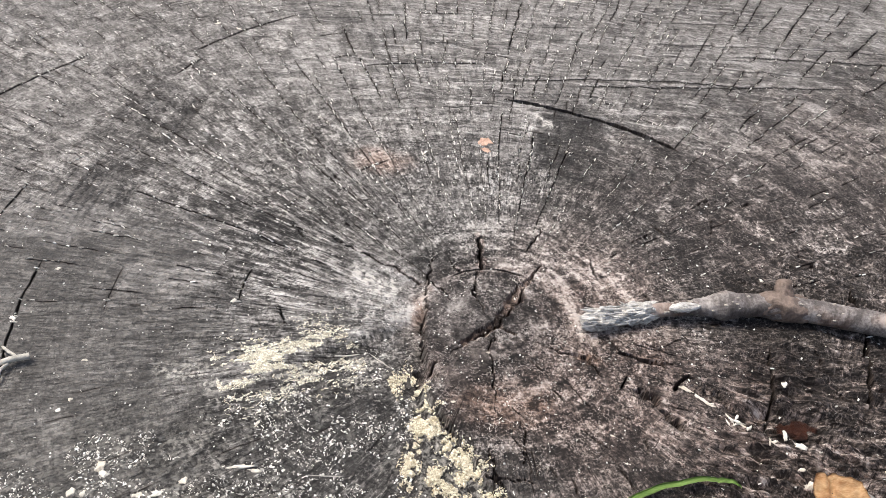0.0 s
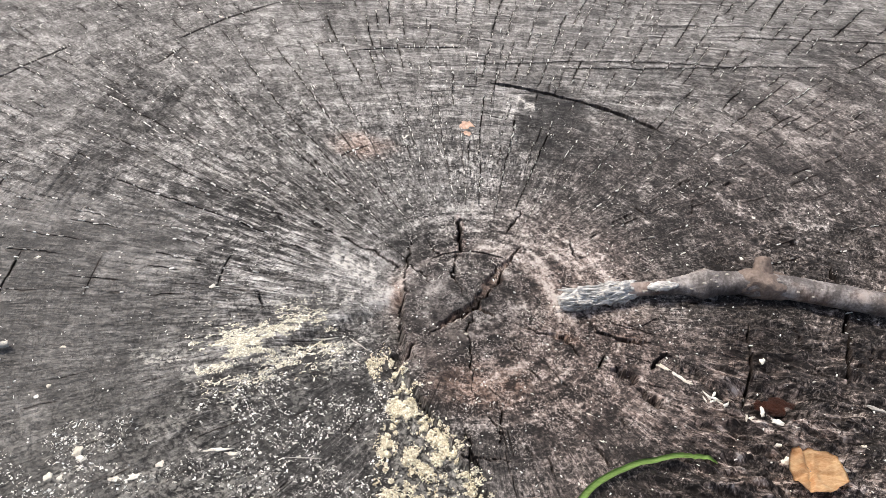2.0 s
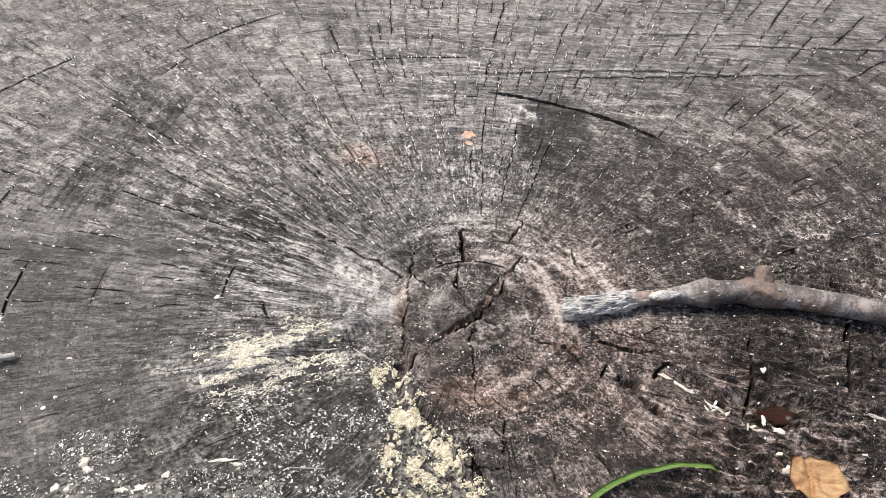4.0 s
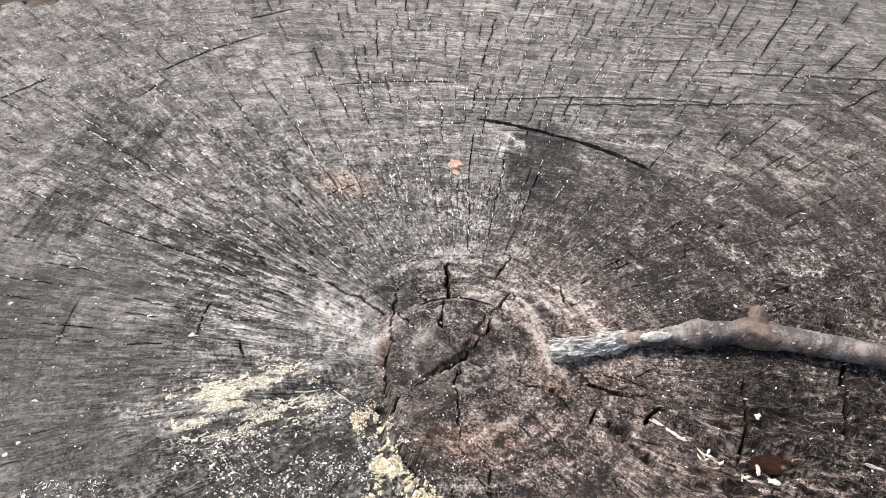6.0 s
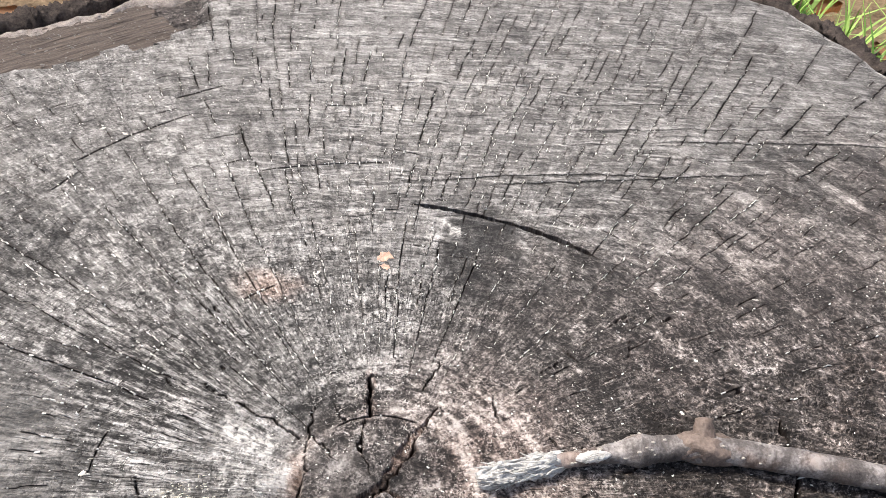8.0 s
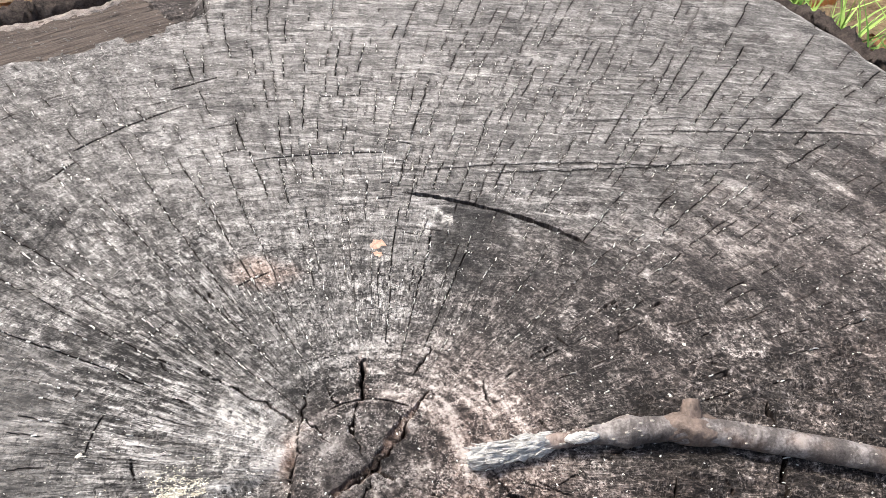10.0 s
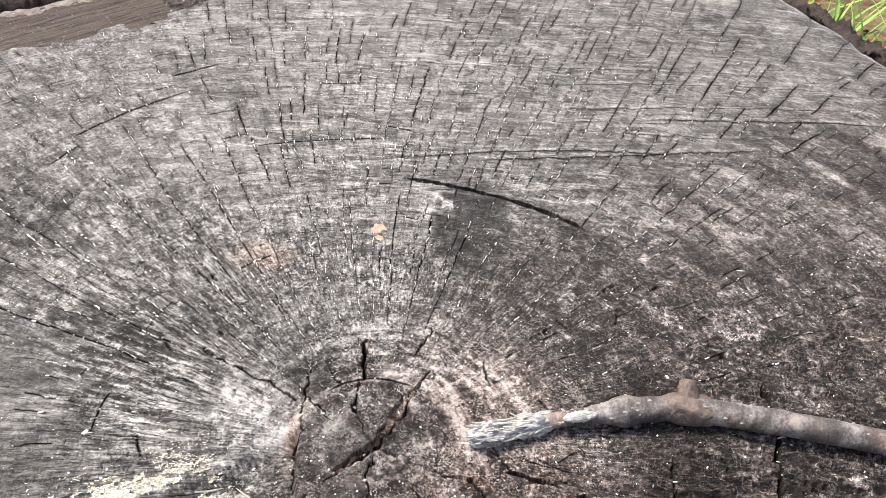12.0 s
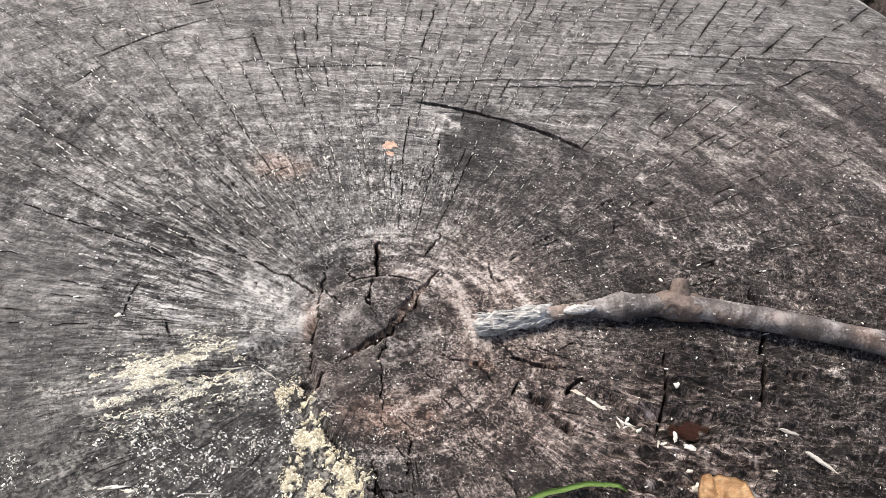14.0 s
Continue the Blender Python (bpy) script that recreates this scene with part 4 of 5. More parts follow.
    # crack rims: weathered pale, plus a lit edge put into the colour
    pale = np.maximum(pale, 0.55 * lit * step(0.4, 0.6, fbm(X * 300, Y * 300, 2, 93)))
    # lit lower edge of one gouge, painted as a thin pale streak
    d, k, _ = near_line(X + jag_x * 0.5, Y + jag_y * 0.5, -0.0005, -0.0035, -0.0085, -0.0092)
    pale = np.maximum(pale, 0.95 * step(0.0009, 0.0004, d))
    brown = 0.9 * gouge + 0.6 * lit + 0.6 * spot(X + 0.01 * n_edge, Y, -0.058, 0.118, 0.016, 0.01, -15, 0.6) + 0.6 * spot(X + 0.02 * n_edge, Y, 0.004, -0.046, 0.02, 0.012, 0, 0.9) + 0.9 * spot(X + 0.008 * n_edge, Y, -0.035, 0.008, 0.0035, 0.009, 0, 0.7)
    brown = brown + 0.7 * strand + 0.4 * halo + 0.4 * torn * blotch + 0.9 * spot(X, Y, 0.04, -0.016, 0.008, 0.005, -20, 0.6) + 0.5 * low * (0.5 + blotch) + 0.35 * (1 - step(0.03, 0.05, R)) + 0.5 * shelf + 0.22 * heart_low
    damp = np.clip(0.9 * step(-0.1, -0.15, X) * step(0.09, 0.03, Y) + 0.3 * step(0.4, 0.7, blotch), 0, 1)
    d, along, _ = near_line(X, Y, -0.116, -0.036, -0.06, -0.0135)
    dust = 0.55 * (1 - step(0.004, 0.018, d + 0.05 * n_edge)) * step(0.42, 0.58, fbm((X * 0.9 + Y * 0.43) * 70, (Y * 0.9 - X * 0.43) * 260, 4, 81)) + 0.16 * wedge * step(0.5, 0.72, fbm(X * 110, Y * 110, 3, 71)) + 0.25 * groove
    dust = dust + 0.1 * spot(X, Y, -0.14, -0.085, 0.05, 0.03, 0, 0.8)
    rusty = 0.62 * spot(X + 0.02 * n_edge, Y, -0.058, 0.118, 0.013, 0.009, -15, 0.8) + 0.6 * spot(X + 0.014 * n_edge, Y + 0.02 * n_edge, -0.035, 0.009, 0.0035, 0.006, 0, 0.7) + 0.75 * spot(X + 0.03 * n_edge, Y, -0.002, -0.046, 0.015, 0.009, 0, 0.9) + 0.3 * gouge + 0.8 * spot(X, Y, 0.041, -0.018, 0.006, 0.003, -25, 0.6) + 0.5 * spot(X, Y, 0.07, -0.017, 0.006, 0.0025, -10, 0.6)
    w_rad = 0.06 + 0.19 * step(0.04, 0.09, R) + 0.75 * step(112, 140, np.where(TD < -100, TD + 360, TD)) + 0.6 * torn * step(0.0, 1.0, R * 4)
    w_saw = 1.3 * step(0.1, 0.2, Y + 0.25 * X) * step(-0.2, -0.05, X) * (1 - 0.75 * low)
    w_tan = 0.25 + 0.8 * low * step(0.12, 0.18, R) + 0.5 * (1 - step(0.06, 0.08, R))
    total = w_rad + w_saw + w_tan

    # shade inside open cracks and on their lips, written as a colour mask
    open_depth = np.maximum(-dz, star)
    crack_shade = step(0.0005, 0.002, open_depth)
    lip = np.zeros_like(crack_shade)
    lip[1:-1] = np.maximum(crack_shade[2:], crack_shade[:-2])
    crack_shade = np.maximum(crack_shade, 0.5 * np.maximum(lip, np.maximum(np.roll(crack_shade, 1, 1), np.roll(crack_shade, -1, 1))))

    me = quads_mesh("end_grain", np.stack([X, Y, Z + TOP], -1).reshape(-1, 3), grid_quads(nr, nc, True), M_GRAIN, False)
    for name, trio in (("stain_and_light", (dark, pale, brown)), ("wear", (damp, dust, torn)), ("block", (block, crack_shade, rusty)), ("grain", (w_tan / total, w_rad / total, w_saw / total))):
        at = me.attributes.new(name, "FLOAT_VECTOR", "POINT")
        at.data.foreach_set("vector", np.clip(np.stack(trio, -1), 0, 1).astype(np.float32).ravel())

    # places of the open checks, for the splinters lodged in them
    open_at = np.argwhere((dz < -0.002) & (R < 0.5) & (R > 0.02))
    pick = open_at[rng.permutation(len(open_at))[:12000]]
    lodged = np.stack([X[pick[:, 0], pick[:, 1]], Y[pick[:, 0], pick[:, 1]], TH[pick[:, 0], pick[:, 1]]], -1)

    def level(x, y):
        """Height of the face at a place."""
        r, t = math.hypot(x, y), math.atan2(y, x)
        q = int(np.argmin(np.abs(R[:, np.argmin(np.abs(np.angle(np.exp(1j * (th0 - t)))))] - r)))
        row = np.angle(np.exp(1j * (TH[q] - t)))
        c = int(np.argmin(np.abs(row)))
        block = (Z - dz)[max(0, q - 2): q + 3, max(0, c - 2): c + 3]
        return TOP + float(block.max())

    rim_line = np.stack([X[-1], Y[-1], Z[-1] + TOP], -1)
    heights = (Z - dz + TOP)
    return me, lodged, level, rim_line, (R, TH, th0, heights)


face_mesh, lodged, level, rim_line, face_grid = build_face()
stump = new("tree_stump")
tagged(stump, "broad weathered grey tree stump with a cracked sawn top", "tree stump")
hang("end_grain", face_mesh, stump, "grey weathered end grain with radial cracks and growth rings")


def levels(x, y):
    """Heights of the face at many places, by the nearest row and column."""
    R, TH, th0, heights = face_grid
    t, r = np.arctan2(y, x), np.hypot(x, y)
    order = np.argsort(th0)
    col = order[np.clip(np.searchsorted(th0[order], np.where(t < th0.min(), t + 2 * math.pi, t)), 0, len(order) - 1)]
    out = np.zeros(len(x))
    for i in range(len(x)):
        out[i] = heights[min(np.searchsorted(R[:, col[i]], r[i]), len(R) - 1), col[i]]
    return out


def stump_side():
    """Trunk below the face, flaring to the roots."""
    th = np.linspace(-math.pi, math.pi, 241)[:-1]
    rows = []
    for j in range(26):
        f = j / 25
        r = outline(th) * (1 + 0.16 * f ** 2.5 * (1 + 0.8 * np.sin(5 * th + 1))) + 0.006 * (fbm(th * 12, th * 0 + f * 5, 3, 8) - 0.5)
        rows.append(np.stack([r * np.cos(th), r * np.sin(th), np.full_like(th, (TOP - 0.009) * (1 - f) - 0.02 * f)], -1))
    return quads_mesh("trunk", np.concatenate(rows), grid_quads(26, 240, True)[:, ::-1], M_BARK)


hang("trunk", stump_side(), stump, "dark rotting trunk side")


def bark_plate(a0, a1, thick, rise, seed):
    """One curved slab of bark on the rim, with a rugged outer side and a broken upper edge."""
    nu, nv = 170, 48
    u = np.linspace(0, 1, nu)
    th = radians(a0) + (radians(a1) - radians(a0)) * u
    inner = outline(th) + 0.0015
    ends = np.minimum(step(0, 0.06, u), step(0, 0.06, 1 - u))
    t = thick * (0.35 + 0.65 * ends) * (0.75 + 0.5 * fbm(th * 30, th * 0, 3, seed))
    top = TOP - 0.004 + rise + 0.014 * (fbm(th * 26, th * 0, 3, seed + 1) - 0.55)
    ring = []
    for v in np.linspace(0, 1, nv):
        if v < 0.2:      # inner side, upwards
            rr, zz = inner, top - 0.05 * (1 - v / 0.2)
        elif v < 0.55:   # over the top
            k = (v - 0.2) / 0.35
            rr, zz = inner + t * k, top + 0.006 * math.sin(k * math.pi) - 0.01 * k * k
        else:            # down the outer side
            k = (v - 0.55) / 0.45
            rr, zz = inner + t * (1 + 0.1 * math.sin(k * 3)), top - 0.01 - 0.16 * k
        rough = (0.011 * (fbm(th * 55 + v * 3, th * 0 + v * 16, 5, seed + 2) - 0.5) + 0.006 * (fbm(th * 190, th * 0 + v * 40, 3, seed + 5) - 0.5)) * (0.25 if v < 0.1 else 1.0)
        ring.append(np.stack([(rr + rough) * np.cos(th), (rr + rough) * np.sin(th), zz + rough], -1))
    return quads_mesh("bark_plate", np.concatenate(ring), grid_quads(nv, nu)[:, ::-1], M_BARK)


plates = ((-178, -148, 0.022, 0.0), (-147, -118, 0.025, -0.004), (-117, -84, 0.022, -0.002), (-83, -52, 0.026, 0.0), (-51, -20, 0.022, -0.003), (-19, 8, 0.025, 0.0), (9, 33, 0.024, -0.002),
          (33.6, 58.5, 0.048, 0.006), (59, 84, 0.024, -0.006), (85, 106, 0.02, -0.012), (107, 122.5, 0.055, 0.006), (120.5, 146, 0.05, 0.004), (147, 181, 0.024, -0.004))
for i, (a0, a1, thick, rise) in enumerate(plates):
    hang("bark_plate", bark_plate(a0, a1, thick * 0.46, rise - 0.004, 100 + 7 * i), stump, "blackened rugged bark along the rim")


def crumbly_rim(a0, a1, depth_in, seed):
    """Band of pale broken wood between the torn ledge and the bark."""
    nu, nv = 110, 16
    th = np.radians(np.linspace(a0, a1, nu))
    rows = []
    for v in np.linspace(0, 1, nv):
        r = outline(th) + 0.004 - depth_in * (1 - v) * (0.6 + 0.8 * fbm(th * 22, th * 0, 3, seed))
        z = TOP - 0.0125 + 0.008 * math.sin(v * math.pi) ** 0.7 + 0.006 * (fbm(th * 60, th * 0 + v * 5, 3, seed + 1) - 0.5) * math.sin(v * math.pi)
        rows.append(np.stack([r * np.cos(th), r * np.sin(th), z], -1))
    return quads_mesh("crumbling_edge", np.concatenate(rows), grid_quads(nv, nu)[:, ::-1], M_CRUMB)


def torn_ledge():
    """Split-off ledge by the rim: long parallel fibres on a lower level. Local x runs along the fibres."""
    nu, nv = 240, 60
    along = np.linspace(0.06, 0.322, nu)
    rows = []
    for v in np.linspace(0, 1, nv):
        lo = 0.374
        ca, sa = 0.779, 0.627
        outer = np.full(nu, 0.475)
        for _ in range(12):
            x, y = (along - 0.18) * ca - outer * sa, (along - 0.18) * sa + outer * ca
            outer = outer + (outline(np.arctan2(y, x)) - np.hypot(x, y)) * 0.8
        ac = lo + (outer + 0.002 - lo) * v
        z = -0.0062 + 0.0026 * (fbm(along * 9, ac * 330, 3, 131) - 0.5) + 0.002 * (fbm(along * 40, ac * 40, 2, 132) - 0.5) - 0.004 * step(0.93, 1.0, v * np.ones(nu))
        z = z - 0.006 * (1 - step(0.0, 0.006, 0.318 - along + 0.01 * (fbm(ac * 300, ac * 0, 2, 133) - 0.5)))
        rows.append(np.stack([along - 0.18, ac, z], -1))
    ob = hang("torn_ledge", quads_mesh("torn_ledge", np.concatenate(rows), grid_quads(nv, nu), M_TORN, False), stump, "dark brown split ledge with long parallel fibres")
    ob.location = (0, 0, TOP)
    ob.rotation_euler = (0, 0, math.atan2(0.627, 0.779))


torn_ledge()
hang("crumbling_edge", crumbly_rim(108, 137, 0.022, 300), stump, "pale crumbling wood edge by the bark")


def lump(cx, cy, rx, ry, rz, material, name, seed, sink=0.3):
    bm = bmesh.new()
    bmesh.ops.create_icosphere(bm, subdivisions=4, radius=1)
    z0 = level(cx, cy)
    for v in bm.verts:
        k = 1 + 0.5 * noise.noise(v.co * 1.7 + Vector((seed, 0, 0))) + 0.2 * noise.noise(v.co * 5)
        v.co = Vector((cx + v.co.x * rx * k, cy + v.co.y * ry * k, z0 + (v.co.z - sink) * rz * k))
    for f in bm.faces:
        f.smooth = True
    return bm


part("resin_knot", lump(0.128, -0.0465, 0.0078, 0.0048, 0.0017, M_RESIN, "resin_knot", 4, 0.45), M_RESIN, stump, "glossy dark brown resin knot")
part("pale_knot", lump(-0.258, 0.318, 0.02, 0.013, 0.006, M_CRUMB, "pale_knot", 9), M_CRUMB, stump, "pale crumbling knot on the ledge")


# ---- loose dust and specks ----
def grains(name, places, angles, length, width, height, material, lift=0.0):
    """Many small splinter-like grains in one mesh."""
    n = len(places)
    box = np.array([(-1, -1, -1), (1, -1, -1), (1, 1, -1), (-1, 1, -1), (-0.8, -0.7, 1), (0.7, -0.8, 1), (0.8, 0.6, 1), (-0.6, 0.8, 1)], float) / 2
    faces = np.array([(0, 3, 2, 1), (4, 5, 6, 7), (0, 1, 5, 4), (1, 2, 6, 5), (2, 3, 7, 6), (3, 0, 4, 7)])
    co = box[None] * (1 + 0.5 * (rng.random((n, 8, 3)) - 0.5)) * np.stack([length, width, height], -1)[:, None]
    tip = (rng.random(n) - 0.5) * 0.7
    x, y, z = co[..., 0], co[..., 1], co[..., 2] + co[..., 0] * tip[:, None]
    c, s = np.cos(angles)[:, None], np.sin(angles)[:, None]
    co = np.stack([x * c - y * s, x * s + y * c, z], -1) + places[:, None]
    co[..., 2] += np.abs(tip * length)[:, None] * 0.4 + height[:, None] * 0.3 + lift
    quads = (faces[None] + 8 * np.arange(n)[:, None, None]).reshape(-1, 4)
    return new(name, quads_mesh(name, co.reshape(-1, 3), quads, material, False))


def on_face(x, y):
    return np.stack([x, y, levels(x, y)], -1)


def drift_of(n, ax, ay, bx, by, spread, power=1.0):
    k = rng.random(n)
    off = rng.normal(0, 1, n) * spread
    dx, dy = bx - ax, by - ay
    ll = math.hypot(dx, dy)
    return ax + dx * k - dy / ll * off, ay + dy * k + dx / ll * off


def size(n, lo, hi):
    return lo + (hi - lo) * rng.random(n) ** 2


# patch of sawdust on the slope above the lower cut
x, y = drift_of(13000, -0.118, -0.038, -0.06, -0.0145, 0.0078)
keep = (0.55 * fbm((x * 0.9 + y * 0.43) * 70, (y * 0.9 - x * 0.43) * 260, 3, 81) + 0.45 * fbm((x * 0.95 + y * 0.3) * 260, (y * 0.95 - x * 0.3) * 800, 3, 84) > 0.515) & (rng.random(len(x)) < np.interp(x, (-0.085, -0.06), (1.0, 0.4)))
x, y = x[keep], y[keep]
n = len(x)
tagged(grains("sawdust_patch", on_face(x, y), rng.normal(0.35, 0.8, n), size(n, 0.0003, 0.0022), size(n, 0.00018, 0.0006), size(n, 0.00012, 0.00035), M_SCATTER),
       "pale yellow sawdust strewn over the grey wood", "sawdust", kind="stuff")
# sawdust heaped along the groove
xs, ys = [], []
for ax, ay, bx, by, sp, n in ((-0.0335, -0.035, -0.0315, -0.046, 0.0014, 900), (-0.032, -0.046, -0.029, -0.062, 0.0027, 2600), (-0.0345, -0.062, -0.037, -0.078, 0.0017, 900), (-0.0365, -0.078, -0.035, -0.12, 0.0022, 700), (-0.026, -0.06, -0.012, -0.0735, 0.0019, 1700), (-0.012, -0.0735, -0.001, -0.1, 0.0024, 1300), (-0.031, -0.078, -0.012, -0.082, 0.0032, 900), (-0.026, -0.084, -0.014, -0.12, 0.008, 1700), (-0.046, -0.034, -0.0345, -0.03, 0.0035, 330)):
    x, y = drift_of(2 * n, ax, ay, bx, by, sp)
    xs.append(x)
    ys.append(y)
x, y = np.concatenate(xs), np.concatenate(ys)
keep = 0.5 * fbm(x * 180, y * 180, 3, 83) + 0.5 * fbm(x * 520, y * 520, 3, 87) > 0.47 + 0.03 * (y < -0.078)
x, y = x[keep], y[keep]
n = len(x)
place = on_face(x, y)
place[:, 2] += rng.random(n) ** 2 * 0.0011
tagged(grains("sawdust_heap", place, rng.random(n) * 6.28, size(n, 0.00028, 0.0015), size(n, 0.00022, 0.00075), size(n, 0.0002, 0.00045), M_DUST),
       "fresh pale sawdust caught in the groove of the stump", "sawdust", kind="stuff")
# specks over the dark lower cut
n = 19000
x, y = rng.uniform(-0.23, -0.036, n), rng.uniform(-0.16, -0.01, n)
keep = (y < -0.011 + (x + 0.062) * 0.685 + 0.008) & (fbm(x * 60, y * 60, 4, 85) + 0.3 * fbm(x * 260, y * 260, 2, 86) > 0.68)
x, y = x[keep], y[keep]
n = len(x)
tagged(grains("wood_dust_specks", on_face(x, y), rng.random(n) * 6.28, 0.0002 + 0.0016 * rng.random(n) ** 3, 0.0002 + 0.0009 * rng.random(n) ** 3, size(n, 0.0001, 0.0004), M_SPECK),
       "tiny pale wood specks scattered on the dark cut", "sawdust", kind="stuff")
# specks over the rest of the face
n = 10000
t, r = rng.random(n) * 6.28, 0.45 * np.sqrt(rng.random(n))
r[9000:] = 0.02 + 0.12 * rng.random(1000)
x, y = r * np.cos(t), r * np.sin(t)
tagged(grains("scattered_specks", on_face(x, y), t + rng.normal(0, 0.9, n), size(n, 0.0002, 0.0015), size(n, 0.0002, 0.0008), size(n, 0.00015, 0.0004), M_SPECK),
       "fine pale specks strewn over the sawn top", "sawdust", kind="stuff")
# crumbs on the torn ledge
n = 330
u, v = rng.uniform(-0.1, 0.13, n), 0.388 + 0.075 * rng.random(n) ** 1.3
x, y = u * 0.779 - v * 0.627, u * 0.627 + v * 0.779
keep = np.hypot(x, y) < outline(np.arctan2(y, x)) - 0.008
x, y = x[keep], y[keep]
n = len(x)
tagged(grains("ledge_crumbs", np.stack([x, y, np.full(n, TOP - 0.0058)], -1), 0.68 + rng.normal(0, 0.7, n), size(n, 0.0005, 0.0032), size(n, 0.0003, 0.0012), size(n, 0.0002, 0.0006), M_TWIGLET, 0.0013),
       "pale wood crumbs strewn on the torn ledge", "wood crumbs", kind="stuff")
# splinters lodged in the cracks
n = len(lodged)
on_shake = (np.abs(np.hypot(lodged[:, 0], lodged[:, 1]) - 0.187) < 0.007) & (np.abs(lodged[:, 2] - radians(68)) < radians(20))
keep = ~on_shake & (np.hypot(lodged[:, 0], lodged[:, 1]) > 0.066) & (lodged[:, 1] > -0.02) & (rng.random(n) < np.where((lodged[:, 1] > 0.03) & (lodged[:, 1] > 0.9 * lodged[:, 0]), 0.36, 0.15))
lx, ly, lt = lodged[keep].T
n = len(lx)
tagged(grains("lodged_splinters", on_face(lx, ly), lt + rng.normal(0, 0.16, n), size(n, 0.0006, 0.0034), size(n, 0.0003, 0.0008), size(n, 0.0003, 0.0007), M_SPECK),
       "tiny bleached splinters lodged in the radial cracks", "splinters", kind="stuff")


# ---- single chips ----
def chip_mesh(name, length, width, height, seed, material):
    """A split shard with a ragged outline and an uneven ridge."""
    r = random.Random(seed)
    bm = bmesh.new()
    k = 13
    low, high = [], []
    for i in range(k):
        a = 6.28 * (i + r.uniform(-0.35, 0.35)) / k
        reach = r.uniform(0.4, 1.2) if length > 2 * width else r.uniform(0.5, 1.1)
        x, y = math.cos(a) * length / 2 * reach, math.sin(a) * width / 2 * reach * r.uniform(0.7, 1.2)
        low.append(bm.verts.new((x, y, 0)))
        high.append(bm.verts.new((x * r.uniform(0.8, 0.98), y * r.uniform(0.75, 0.98), height * r.uniform(0.3, 0.9))))
    spine = [bm.verts.new((length * q, width * r.uniform(-0.1, 0.1), height * r.uniform(0.7, 1.2))) for q in (-0.22, 0.0, 0.22)]
    for i in range(k):
        j = (i + 1) % k
        bm.faces.new((low[i], low[j], high[j], high[i]))
        near = [min(spine, key=lambda v: abs(v.co.x - h.co.x)) for h in (high[i], high[j])]
        bm.faces.new((high[i], high[j], near[1]))
        if near[0] is not near[1]:
            bm.faces.new((high[i], near[1], near[0]))
    bm.faces.new(low[::-1])
    me = bpy.data.meshes.new(name)
    bm.to_mesh(me)
    bm.free()
    me.materials.append(material)
    return me


CHIP = "small pale fresh wood chip lying on the stump"


def chip(x, y, length, width, height, turn, material=None, name="wood_chip", label=CHIP, category="wood chip", group="wood chips on the stump", seed=[0]):
    seed[0] += 1
    ob = new(name, chip_mesh(name, length / 1000, width / 1000, height * 0.62 / 1000, seed[0], material or M_CHIP))
    ob.location = (x, y, level(x, y) - 0.0003)
    ob.rotation_euler = (0, 0, radians(turn))
    return tagged(ob, label, category, group)


chip(0.119, -0.053, 6.5, 3, 1.2, 80)
chip(0.113, -0.057, 4, 2, 1, 20)
chip(0.123, -0.0595, 6.5, 3.5, 1.5, -15)
chip(0.109, -0.06, 5, 1.8, 1, 70)
chip(0.049, -0.071, 3, 1.3, 0.8, -10)
chip(0.1205, -0.0705, 3.2, 2.6, 1, 10)
chip(0.0972, -0.0455, 6, 1.4, 1.2, -62)
chip(0.0995, -0.0475, 7, 1.3, 1.3, -20)
chip(0.0985, -0.049, 5, 1.1, 1.2, 15)
chip(0.1012, -0.0498, 6, 1.2, 1.2, -42)
chip(0.0958, -0.0478, 4, 1.0, 1.0, -75)
chip(0.1035, -0.0515, 5, 1.6, 1.2, 40)
chip(0.125, -0.0285, 4, 3, 1, 70)
chip(0.1, -0.0455, 4, 2, 1, 60)
chip(0.0815, -0.0318, 9, 3.2, 1.3, -42)
chip(0.0868, -0.0362, 8, 2.6, 1.2, -38)
chip(0.0905, -0.039, 5, 2.4, 1.2, -30)
chip(-0.152, -0.083, 7, 4.5, 1.6, 70)
chip(-0.15, -0.086, 5, 4, 1.4, 10)
chip(-0.121, -0.087, 4.5, 3.4, 1.2, 40)
chip(-0.129, -0.093, 6, 4, 1.4, 20)
chip(-0.159, -0.094, 5, 3.5, 1.2, 60)
chip(-0.155, -0.095, 3.5, 3, 1.2, 80)
chip(-0.136, -0.094, 4.5, 3, 1.2, 0)
chip(-0.199, 0.019, 3.5, 2.4, 0.9, 20)
chip(-0.172, -0.033, 4, 2, 0.9, 10)
chip(-0.172, -0.053, 2.8, 2, 0.9, 60)
chip(-0.175, -0.058, 3.6, 2, 0.9, 30)
chip(-0.118, 0.006, 3.6, 2.2, 0.9, 60)
chip(0.149, 0.071, 3, 2.6, 0.9, 0)
chip(0.134, 0.039, 3, 1.8, 0.9, -50)
chip(-0.004, -0.017, 2.6, 1.6, 0.8, 10)
chip(-0.02, -0.045, 3, 1.8, 0.9, 15)
chip(-0.03, -0.039, 3, 1.4, 0.8, 60)
chip(-0.012, -0.078, 3, 1.4, 0.8, 80)
chip(0.045, -0.058, 3, 1.3, 0.8, -20)
chip(0.155, -0.071, 4.5, 1.8, 0.9, 0)
chip(-0.208, -0.012, 5, 3, 1.2, -30)
chip(-0.098, -0.058, 5, 1.8, 0.9, 60)
chip(-0.169, 0.252, 4.5, 2.6, 1, 30)
chip(-0.155, 0.248, 5, 2, 0.8, -20)
